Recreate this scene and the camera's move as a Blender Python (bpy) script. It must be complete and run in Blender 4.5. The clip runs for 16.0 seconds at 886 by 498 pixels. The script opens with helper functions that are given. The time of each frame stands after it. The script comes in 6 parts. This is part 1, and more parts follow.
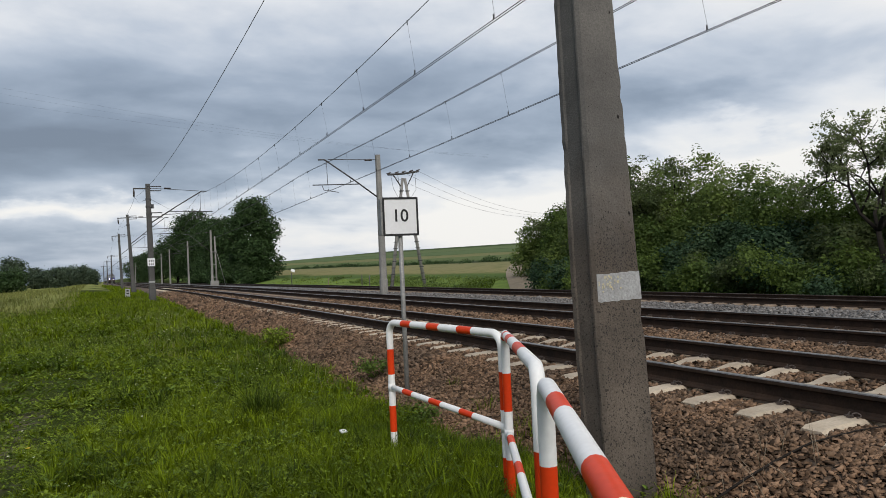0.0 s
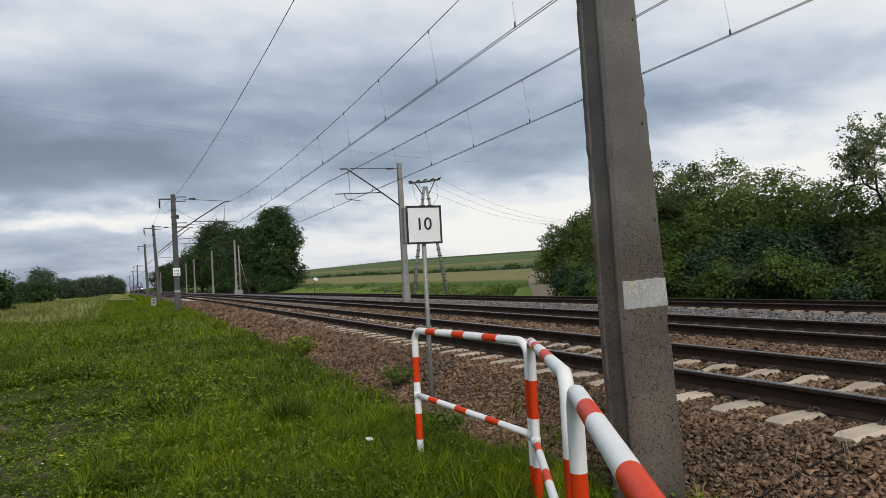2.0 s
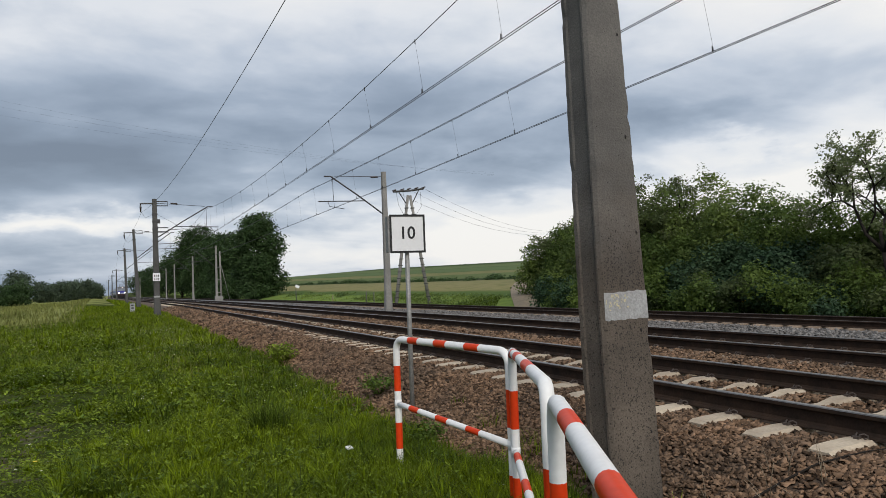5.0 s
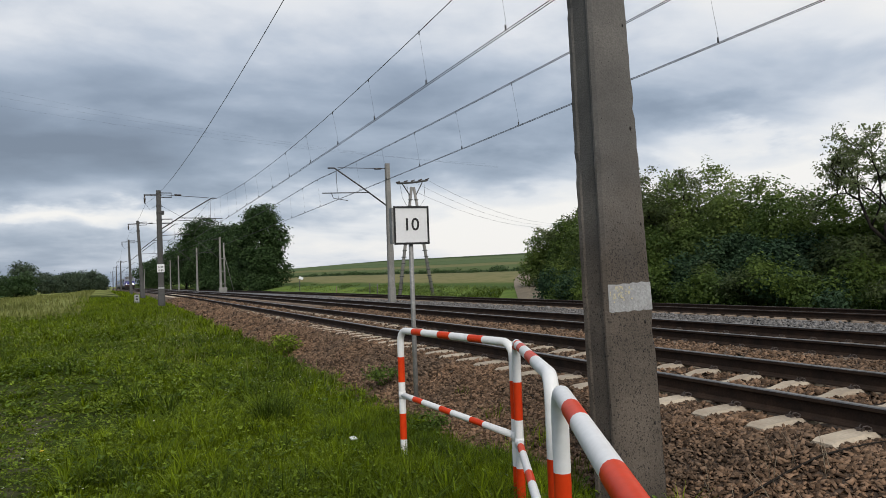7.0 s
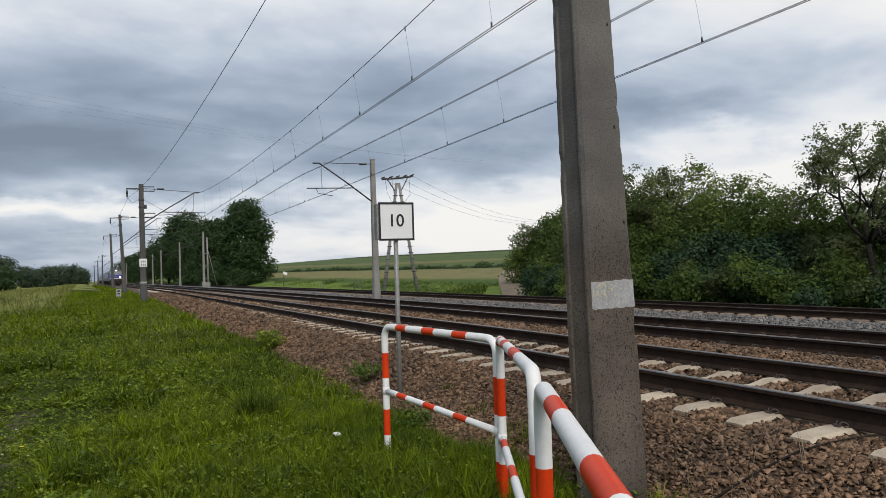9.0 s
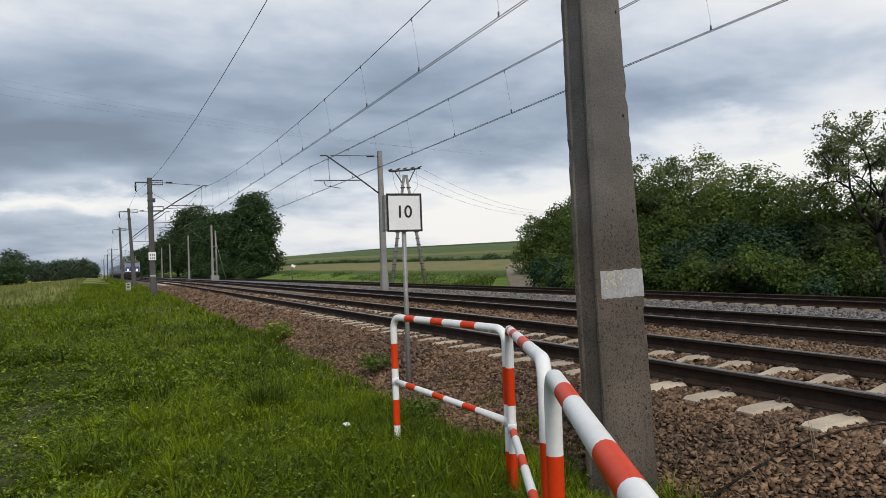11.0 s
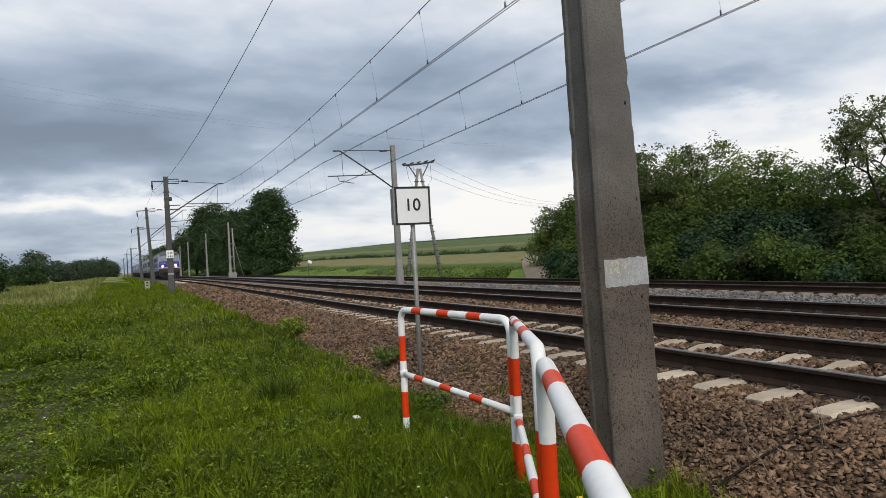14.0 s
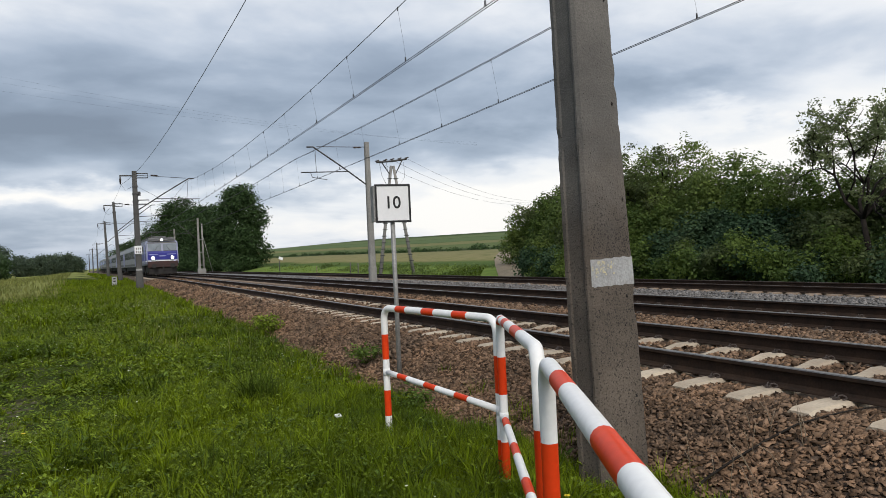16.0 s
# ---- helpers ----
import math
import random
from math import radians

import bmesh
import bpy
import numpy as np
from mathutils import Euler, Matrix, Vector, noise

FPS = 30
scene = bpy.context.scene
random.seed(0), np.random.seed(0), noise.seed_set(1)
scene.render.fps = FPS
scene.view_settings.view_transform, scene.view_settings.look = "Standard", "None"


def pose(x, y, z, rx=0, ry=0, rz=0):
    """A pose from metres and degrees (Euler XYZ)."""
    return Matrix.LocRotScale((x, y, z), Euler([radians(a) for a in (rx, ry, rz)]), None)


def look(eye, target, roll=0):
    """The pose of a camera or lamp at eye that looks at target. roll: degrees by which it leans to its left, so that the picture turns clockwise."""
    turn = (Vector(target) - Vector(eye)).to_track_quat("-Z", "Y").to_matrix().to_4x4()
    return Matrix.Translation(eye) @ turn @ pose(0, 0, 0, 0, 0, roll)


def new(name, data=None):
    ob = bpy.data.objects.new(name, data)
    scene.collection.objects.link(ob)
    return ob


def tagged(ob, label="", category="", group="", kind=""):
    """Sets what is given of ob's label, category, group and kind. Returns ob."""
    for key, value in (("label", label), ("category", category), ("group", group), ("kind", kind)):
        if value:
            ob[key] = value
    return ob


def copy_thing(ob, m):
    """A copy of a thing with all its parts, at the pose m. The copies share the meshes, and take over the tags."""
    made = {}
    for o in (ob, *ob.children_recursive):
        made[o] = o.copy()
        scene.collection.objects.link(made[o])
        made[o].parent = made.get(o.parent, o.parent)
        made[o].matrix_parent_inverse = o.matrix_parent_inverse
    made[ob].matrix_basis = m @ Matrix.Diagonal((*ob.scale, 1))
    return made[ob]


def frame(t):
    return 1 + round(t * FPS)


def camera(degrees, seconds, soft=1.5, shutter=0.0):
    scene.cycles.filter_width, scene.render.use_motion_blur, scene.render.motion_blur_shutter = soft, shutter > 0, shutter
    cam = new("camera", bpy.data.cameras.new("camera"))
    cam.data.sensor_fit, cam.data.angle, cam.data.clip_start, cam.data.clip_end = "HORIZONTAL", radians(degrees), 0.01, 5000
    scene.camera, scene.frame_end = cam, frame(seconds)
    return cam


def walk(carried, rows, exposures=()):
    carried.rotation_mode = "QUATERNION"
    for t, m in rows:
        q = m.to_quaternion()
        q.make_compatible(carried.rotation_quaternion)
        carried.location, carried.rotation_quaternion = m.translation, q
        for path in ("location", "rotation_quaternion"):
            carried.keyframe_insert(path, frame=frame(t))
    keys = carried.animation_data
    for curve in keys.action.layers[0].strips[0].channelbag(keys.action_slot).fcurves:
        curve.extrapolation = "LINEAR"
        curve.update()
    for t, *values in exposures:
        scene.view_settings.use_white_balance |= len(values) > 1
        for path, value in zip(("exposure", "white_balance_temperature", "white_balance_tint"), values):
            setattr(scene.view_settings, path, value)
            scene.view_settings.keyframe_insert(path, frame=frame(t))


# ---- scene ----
cam = camera(63.0, 16.0, soft=0.75)

PATH = [
    (0, (-5.627, -0.993, 1.062), (-4.801, 0.828, 1.107), -2.7),
    (0.5, (-5.638, -0.997, 1.066), (-4.816, 0.826, 1.113), -3.0),
    (1, (-5.654, -1.003, 1.067), (-4.853, 0.828, 1.145), -3.1),
    (1.5, (-5.658, -1.005, 1.067), (-4.866, 0.83, 1.143), -3.2),
    (2, (-5.661, -1.009, 1.066), (-4.889, 0.835, 1.135), -3.1),
    (2.5, (-5.662, -1.005, 1.067), (-4.901, 0.843, 1.149), -3.1),
    (3, (-5.663, -1.009, 1.063), (-4.895, 0.836, 1.147), -2.8),
    (3.5, (-5.66, -1.006, 1.064), (-4.886, 0.836, 1.15), -2.8),
    (4, (-5.664, -1.018, 1.064), (-4.848, 0.806, 1.157), -2.4),
    (6.5, (-5.672, -1.021, 1.063), (-4.861, 0.804, 1.153), -2.0),
    (7, (-5.676, -1.022, 1.061), (-4.869, 0.807, 1.132), -2.1),
    (7.5, (-5.683, -1.023, 1.063), (-4.869, 0.803, 1.12), -1.7),
    (8, (-5.683, -1.022, 1.063), (-4.856, 0.797, 1.125), -1.3),
    (8.5, (-5.678, -1.026, 1.063), (-4.843, 0.79, 1.115), -1.7),
    (8.7, (-5.68, -1.039, 1.065), (-4.835, 0.773, 1.124), -1.8),
    (11, (-5.687, -1.032, 1.052), (-4.862, 0.789, 1.089), -2.1),
    (11.5, (-5.684, -1.029, 1.053), (-4.885, 0.804, 1.083), -2.5),
    (12, (-5.683, -1.032, 1.055), (-4.891, 0.804, 1.093), -2.6),
    (12.5, (-5.679, -1.032, 1.053), (-4.892, 0.806, 1.091), -2.6),
    (13, (-5.676, -1.033, 1.052), (-4.877, 0.8, 1.092), -2.5),
    (13.5, (-5.652, -1.047, 1.047), (-4.845, 0.783, 1.072), -3.3),
    (14, (-5.602, -1.069, 1.034), (-4.819, 0.771, 1.055), -3.1),
    (14.5, (-5.617, -1.077, 1.038), (-4.828, 0.761, 1.043), -3.3),
    (15, (-5.672, -1.045, 1.045), (-4.853, 0.78, 1.043), -3.5),
    (15.5, (-5.698, -1.022, 1.047), (-4.859, 0.794, 1.057), -3.0),
    (16, (-5.701, -1.02, 1.048), (-4.846, 0.788, 1.058), -2.7),
]
walk(cam, [(t, look(eye, target, roll)) for t, eye, target, roll in PATH], [(0, 0.12), (8.5, 0.12), (12.0, 0.15), (14.0, 0.20), (16.0, 0.26)])

# ---- sky, sun, exposure ----
SUN_EL, SUN_AZ = radians(38), radians(200)
world = bpy.data.worlds.new("overcast_sky")
scene.world = world
world.use_nodes = True


def sky_nodes():
    nt = world.node_tree
    nt.nodes.clear()
    N, L = nt.nodes.new, nt.links.new
    out, bg = N("ShaderNodeOutputWorld"), N("ShaderNodeBackground")
    sky = N("ShaderNodeTexSky")
    sky.sky_type, sky.sun_disc = "NISHITA", False
    sky.sun_elevation, sky.sun_rotation = SUN_EL, SUN_AZ
    sky.air_density, sky.dust_density = 1.2, 2.0
    tc, sep = N("ShaderNodeTexCoord"), N("ShaderNodeSeparateXYZ")
    L(tc.outputs["Generated"], sep.inputs[0])

    def m(op, a, b=None, c=None):
        n = N("ShaderNodeMath")
        n.operation = op
        for i, v in enumerate((a, b, c)):
            if v is None:
                continue
            if hasattr(v, "links"):
                L(v, n.inputs[i])
            else:
                n.inputs[i].default_value = v
        return n.outputs[0]
    up = m("MAXIMUM", sep.outputs[2], 0.0)
    den = m("ADD", up, 0.20)
    px, py = m("DIVIDE", sep.outputs[0], den), m("DIVIDE", sep.outputs[1], den)
    comb = N("ShaderNodeCombineXYZ")
    L(px, comb.inputs[0]), L(py, comb.inputs[1])

    def cloud(scale, detail, rough, off, dist=0.0, sx=1.0, sy=1.0, rot=0.0):
        mp = N("ShaderNodeMapping")
        mp.inputs["Location"].default_value = (off, off * 0.7, 0)
        mp.inputs["Rotation"].default_value = (0, 0, rot)
        mp.inputs["Scale"].default_value = (sx, sy, 1)
        L(comb.outputs[0], mp.inputs[0])
        n = N("ShaderNodeTexNoise")
        n.inputs["Scale"].default_value, n.inputs["Detail"].default_value = scale, detail
        n.inputs["Roughness"].default_value, n.inputs["Distortion"].default_value = rough, dist
        L(mp.outputs[0], n.inputs[0])
        return n.outputs[0]
    big = cloud(0.8, 4, 0.45, 3.1, 0.2, 1.0, 1.15, 0.5)
    fine = cloud(2.0, 6, 0.52, 7.7, 0.35, 0.9, 1.1, 0.5)
    mixv = m("ADD", m("MULTIPLY", big, 0.62), m("MULTIPLY", fine, 0.38))
    # the cloud deck thins towards the horizon
    lift = N("ShaderNodeValToRGB")
    lift.color_ramp.interpolation = "EASE"
    le = lift.color_ramp.elements
    le[0].position, le[0].color = 0.0, (0.56, 0.56, 0.56, 1)
    le[1].position, le[1].color = 1.0, (0.54, 0.54, 0.54, 1)
    for p, v in ((0.04, 0.66), (0.10, 0.62), (0.145, 0.49), (0.21, 0.445), (0.31, 0.60), (0.40, 0.675), (0.6, 0.63)):
        el = le.new(p)
        el.color = (v, v, v, 1)
    L(up, lift.inputs[0])
    side = m("MULTIPLY", m("ADD", m("MULTIPLY", sep.outputs[0], 0.95), m("MULTIPLY", sep.outputs[1], -0.22)), 0.285)
    val = m("ADD", m("ADD", m("MULTIPLY", m("SUBTRACT", mixv, 0.08), 0.95), side), m("SUBTRACT", lift.outputs[0], 0.435))
    # layered cloud banks and brighter breaks, by bearing and height in degrees, with ragged edges
    az = m("MULTIPLY", m("ARCTAN2", sep.outputs[0], sep.outputs[1]), 57.2958)
    alt = m("MULTIPLY", m("ARCSINE", sep.outputs[2]), 57.2958)

    def ragged(scale, off):
        mp = N("ShaderNodeMapping")
        mp.inputs["Location"].default_value = (off, off, off)
        mp.inputs["Scale"].default_value = (1, 1, 2.6)
        L(tc.outputs["Generated"], mp.inputs[0])
        n = N("ShaderNodeTexNoise")
        n.inputs["Scale"].default_value, n.inputs["Detail"].default_value, n.inputs["Roughness"].default_value = scale, 5, 0.52
        L(mp.outputs[0], n.inputs[0])
        return m("SUBTRACT", n.outputs[0], 0.5)
    az = m("ADD", az, m("MULTIPLY", ragged(7.0, 2.0), 26.0))
    alt = m("ADD", alt, m("MULTIPLY", ragged(9.0, 5.0), 7.0))
    for a0, e0, wa, we, amp in ((22, 19.5, 17, 4.5, 0.10), (20, 7.2, 15, 1.9, -0.09), (28.5, 8.8, 8, 1.5, -0.075), (3, 10, 10, 2.6, -0.05), (-2, 5.2, 9, 0.9, 0.20), (-4, 2.4, 9, 1.2, -0.05),
                                (20, 3.4, 14, 1.5, 0.07), (46.5, 8.6, 5, 0.65, 0.08), (51, 9.2, 3.5, 0.5, 0.08), (44, 11.0, 8, 1.1, -0.07), (34, 6.0, 6, 1.1, 0.04), (47, 7.2, 9, 1.6, -0.08)):
        u = m("POWER", m("ABSOLUTE", m("DIVIDE", m("SUBTRACT", az, a0), wa)), 2.0)
        v = m("POWER", m("ABSOLUTE", m("DIVIDE", m("SUBTRACT", alt, e0), we)), 2.0)
        val = m("ADD", val, m("MULTIPLY", m("POWER", 2.718, m("MULTIPLY", m("ADD", u, v), -1.0)), amp))
    val = m("ADD", val, m("MULTIPLY", ragged(20.0, 9.0), 0.055))
    ramp = N("ShaderNodeValToRGB")
    e = ramp.color_ramp.elements
    e[0].position, e[0].color = 0.27, (0.175, 0.215, 0.28, 1)
    e[1].position, e[1].color = 0.74, (0.82, 0.808, 0.79, 1)
    for p, c in ((0.38, (0.237, 0.29, 0.372, 1)), (0.46, (0.325, 0.385, 0.476, 1)), (0.54, (0.472, 0.525, 0.607, 1)), (0.62, (0.67, 0.695, 0.735, 1))):
        el = e.new(p)
        el.color = c
    L(val, ramp.inputs[0])
    mix = N("ShaderNodeMix")
    mix.data_type = "RGBA"
    mix.inputs["Factor"].default_value = 0.93
    sk = N("ShaderNodeVectorMath")
    sk.operation = "SCALE"
    sk.inputs["Scale"].default_value = 0.1
    L(sky.outputs[0], sk.inputs[0])
    L(sk.outputs[0], mix.inputs["A"]), L(ramp.outputs[0], mix.inputs["B"])
    L(mix.outputs["Result"], bg.inputs[0])
    bg.inputs[1].default_value = 1.05
    L(bg.outputs[0], out.inputs[0])


sky_nodes()
sun = new("sun", bpy.data.lights.new("sun", "SUN"))
sun.data.energy, sun.data.angle, sun.data.color = 1.78, radians(18), (1.0, 0.96, 0.9)
sun.matrix_world = look((0, 0, 50), (math.sin(SUN_AZ + math.pi) * 50, math.cos(SUN_AZ + math.pi) * 50, 50 - 50 * math.tan(SUN_EL)))
scene.view_settings.exposure = 0.12


# ---- materials ----
def mat(name, c1, c2=None, scale=8.0, rough=0.8, metal=0.0, bump=0.0, c3=None, fine=60.0, pick=None, obj=True, spec=0.5, dirt=None, vary=(0.82, 1.12)):
    """Two noises, broad and fine, mix the colours; bump gives relief. pick: strength of variation from piece to piece."""
    ma = bpy.data.materials.new(name)
    ma.use_nodes = True
    nt = ma.node_tree
    N, L = nt.nodes.new, nt.links.new
    bs = nt.nodes["Principled BSDF"]
    bs.inputs["Roughness"].default_value, bs.inputs["Metallic"].default_value = rough, metal
    bs.inputs["Specular IOR Level"].default_value = spec
    c2 = c2 or tuple(v * 0.75 for v in c1)
    tc = N("ShaderNodeTexCoord")
    src = tc.outputs["Object"] if obj else None
    if not obj:
        g = N("ShaderNodeNewGeometry")
        src = g.outputs["Position"]

    def noise_at(sc, det=4):
        n = N("ShaderNodeTexNoise")
        n.inputs["Scale"].default_value, n.inputs["Detail"].default_value = sc, det
        L(src, n.inputs[0])
        r = N("ShaderNodeMapRange")
        r.inputs[1].default_value, r.inputs[2].default_value = 0.34, 0.66
        L(n.outputs[0], r.inputs[0])
        return r.outputs[0], n.outputs[0]

    def mix(a, b, f, mode="MIX"):
        n = N("ShaderNodeMix")
        n.data_type, n.blend_type = "RGBA", mode
        for key, v in (("A", a), ("B", b), ("Factor", f)):
            if hasattr(v, "links"):
                L(v, n.inputs[key])
            elif key == "Factor":
                n.inputs[key].default_value = v
            else:
                n.inputs[key].default_value = (*v, 1)
        return n.outputs["Result"]
    broad, _ = noise_at(scale)
    small, raw = noise_at(fine, 3)
    col = mix(c1, c2, broad)
    if c3:
        col = mix(col, c3, small)
    else:
        sh = N("ShaderNodeMapRange")
        sh.inputs[3].default_value, sh.inputs[4].default_value = vary
        L(small, sh.inputs[0])
        cc = N("ShaderNodeCombineColor")
        for i in range(3):
            L(sh.outputs[0], cc.inputs[i])
        col = mix(col, cc.outputs[0], 1.0, "MULTIPLY")
    if pick:
        g = N("ShaderNodeNewGeometry") if pick[0] == "island" else N("ShaderNodeObjectInfo")
        sh = N("ShaderNodeMapRange")
        sh.inputs[3].default_value, sh.inputs[4].default_value = pick[1], pick[2]
        L(g.outputs["Random Per Island" if pick[0] == "island" else "Random"], sh.inputs[0])
        cc = N("ShaderNodeCombineColor")
        for i in range(3):
            L(sh.outputs[0], cc.inputs[i])
        col = mix(col, cc.outputs[0], 1.0, "MULTIPLY")
    if dirt:
        d, _ = noise_at(dirt[1], 6)
        f = N("ShaderNodeMath")
        f.operation = "MULTIPLY"
        f.inputs[1].default_value = dirt[2]
        L(d, f.inputs[0])
        col = mix(col, dirt[0], f.outputs[0])
    L(col, bs.inputs["Base Color"])
    if bump:
        b = N("ShaderNodeBump")
        b.inputs["Strength"].default_value, b.inputs["Distance"].default_value = bump, 0.02
        L(raw, b.inputs["Height"])
        L(b.outputs[0], bs.inputs["Normal"])
    return ma


def leaf_mat(name, c1, c2, through_light=0.35, spread=(0.42, 1.6)):
    ma = mat(name, c1, c2, 0.6, 0.6, 0, 0, fine=9.0, pick=("island", *spread), obj=False, spec=0.14)
    nt = ma.node_tree
    bs = nt.nodes["Principled BSDF"]
    tr, ad = nt.nodes.new("ShaderNodeBsdfTranslucent"), nt.nodes.new("ShaderNodeMixShader")
    nt.links.new(bs.inputs["Base Color"].links[0].from_socket, tr.inputs[0])
    ad.inputs[0].default_value = through_light
    nt.links.new(bs.outputs[0], ad.inputs[1]), nt.links.new(tr.outputs[0], ad.inputs[2])
    nt.links.new(ad.outputs[0], nt.nodes["Material Output"].inputs[0])
    return ma


def glow(name, color, strength):
    ma = bpy.data.materials.new(name)
    ma.use_nodes = True
    bs = ma.node_tree.nodes["Principled BSDF"]
    bs.inputs["Emission Color"].default_value = (*color, 1)
    bs.inputs["Emission Strength"].default_value = strength
    return ma


CONCRETE_POLE = mat("weathered_concrete", (0.165, 0.149, 0.132), (0.088, 0.081, 0.074), 2.0, 0.95, bump=0.3, fine=75, spec=0.2, dirt=((0.075, 0.068, 0.062), 1.3, 0.5))


def pole_finish(ma):
    """The lower shaft has lost its skin: browner, with dark holes; the upper part is smooth and grey."""
    nt = ma.node_tree
    N, L = nt.nodes.new, nt.links.new
    bs = nt.nodes["Principled BSDF"]
    col = bs.inputs["Base Color"].links[0].from_socket
    tc, sep = N("ShaderNodeTexCoord"), N("ShaderNodeSeparateXYZ")
    L(tc.outputs["Object"], sep.inputs[0])
    nz, mr, ad = N("ShaderNodeTexNoise"), N("ShaderNodeMapRange"), N("ShaderNodeMath")
    nz.inputs["Scale"].default_value = 3.0
    L(tc.outputs["Object"], nz.inputs[0])
    ad.operation = "ADD"
    L(sep.outputs[2], ad.inputs[0]), L(nz.outputs[0], ad.inputs[1])
    mr.inputs[1].default_value, mr.inputs[2].default_value = 2.2, 3.0
    L(ad.outputs[0], mr.inputs[0])
    mul = N("ShaderNodeMix")
    mul.data_type, mul.blend_type = "RGBA", "MULTIPLY"
    mul.inputs["Factor"].default_value = 1.0
    tint = N("ShaderNodeMix")
    tint.data_type = "RGBA"
    tint.inputs["A"].default_value, tint.inputs["B"].default_value = (1.0, 0.91, 0.83, 1), (1.22, 1.26, 1.31, 1)
    L(mr.outputs[0], tint.inputs["Factor"])
    L(col, mul.inputs["A"]), L(tint.outputs["Result"], mul.inputs["B"])
    # round air holes
    vo, vr = N("ShaderNodeTexVoronoi"), N("ShaderNodeMapRange")
    vo.inputs["Scale"].default_value = 48.0
    L(tc.outputs["Object"], vo.inputs[0])
    vr.inputs[1].default_value, vr.inputs[2].default_value, vr.inputs[3].default_value, vr.inputs[4].default_value = 0.26, 0.42, 1.0, 0.0
    L(vo.outputs["Distance"], vr.inputs[0])
    inv, hole = N("ShaderNodeMath"), N("ShaderNodeMath")
    inv.operation, hole.operation = "SUBTRACT", "MULTIPLY"
    inv.inputs[0].default_value = 0.85
    nz2, mk, hm = N("ShaderNodeTexNoise"), N("ShaderNodeMapRange"), N("ShaderNodeMath")
    nz2.inputs["Scale"].default_value, nz2.inputs["Detail"].default_value = 26.0, 3
    L(tc.outputs["Object"], nz2.inputs[0])
    mk.inputs[1].default_value, mk.inputs[2].default_value = 0.45, 0.60
    L(nz2.outputs[0], mk.inputs[0])
    hm.operation = "MULTIPLY"
    L(vr.outputs[0], hm.inputs[0]), L(mk.outputs[0], hm.inputs[1])
    L(mr.outputs[0], inv.inputs[1]), L(inv.outputs[0], hole.inputs[0]), L(hm.outputs[0], hole.inputs[1])
    dark = N("ShaderNodeMix")
    dark.data_type, dark.clamp_factor = "RGBA", True
    dark.inputs["B"].default_value = (0.035, 0.03, 0.026, 1)
    L(hole.outputs[0], dark.inputs["Factor"]), L(mul.outputs["Result"], dark.inputs["A"])
    L(dark.outputs["Result"], bs.inputs["Base Color"])


pole_finish(CONCRETE_POLE)
CONCRETE_FAR = mat("grey_mast_concrete", (0.27, 0.26, 0.24), (0.19, 0.185, 0.175), 1.0, 0.9, fine=20)
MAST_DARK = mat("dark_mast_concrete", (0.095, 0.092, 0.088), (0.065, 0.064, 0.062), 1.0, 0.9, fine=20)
BAND_GREY = mat("grey_band_paint", (0.40, 0.405, 0.41), (0.33, 0.335, 0.34), 12, 0.75, bump=0.25, fine=70, dirt=((0.22, 0.2, 0.18), 25, 0.35))
FADED_YELLOW = mat("faded_yellow_paint", (0.55, 0.48, 0.30), (0.45, 0.42, 0.33), 30, 0.8, fine=90)
PIT = mat("pit_dark", (0.035, 0.03, 0.028), None, 20, 1.0)
SLEEPER = mat("sleeper_concrete", (0.62, 0.53, 0.405), (0.49, 0.40, 0.295), 4, 0.9, bump=0.25, fine=45, pick=("object", 0.85, 1.1), vary=(0.88, 1.05), dirt=((0.20, 0.12, 0.07), 3.0, 0.35))
SLEEPER_OLD = mat("stained_sleeper_concrete", (0.30, 0.23, 0.165), (0.21, 0.155, 0.11), 4, 0.9, bump=0.25, fine=45, pick=("object", 0.7, 1.25), dirt=((0.12, 0.07, 0.045), 3.0, 0.5))
RAIL_SIDE = mat("rusty_rail", (0.026, 0.018, 0.014), (0.046, 0.029, 0.020), 6, 0.85, bump=0.2, fine=50, spec=0.12)
RAIL_TOP = mat("polished_rail_head", (0.20, 0.19, 0.18), (0.13, 0.12, 0.115), 8, 0.36, 0.9, fine=30)
RAIL_RUST_TOP = mat("dull_rail_head", (0.06, 0.045, 0.038), (0.042, 0.032, 0.026), 8, 0.6, 0.2, fine=30)
CLIP = mat("spring_clip_steel", (0.06, 0.045, 0.038), (0.10, 0.08, 0.07), 20, 0.6, 0.3)
STONE_BROWN = mat("brown_ballast", (0.210, 0.129, 0.079), (0.124, 0.084, 0.057), 0.9, 0.95, fine=45, spec=0.15, pick=("island", 0.30, 1.75), obj=False)
STONE_GREY = mat("grey_ballast", (0.205, 0.192, 0.182), (0.14, 0.13, 0.122), 1.5, 0.95, fine=35, spec=0.2, pick=("island", 0.5, 1.45), obj=False)
BED_BROWN = mat("ballast_bed_brown", (0.150, 0.098, 0.064), (0.065, 0.045, 0.032), 14, 0.95, bump=0.9, fine=22, obj=False)
BED_GREY = mat("ballast_bed_grey", (0.20, 0.195, 0.195), (0.10, 0.097, 0.096), 14, 0.95, bump=0.9, fine=22, obj=False)
WHITE_PAINT = mat("white_barrier_paint", (0.88, 0.875, 0.86), (0.83, 0.82, 0.80), 5, 0.4, fine=40, bump=0.02, spec=0.35, vary=(0.95, 1.02), dirt=((0.5, 0.46, 0.4), 14, 0.07))
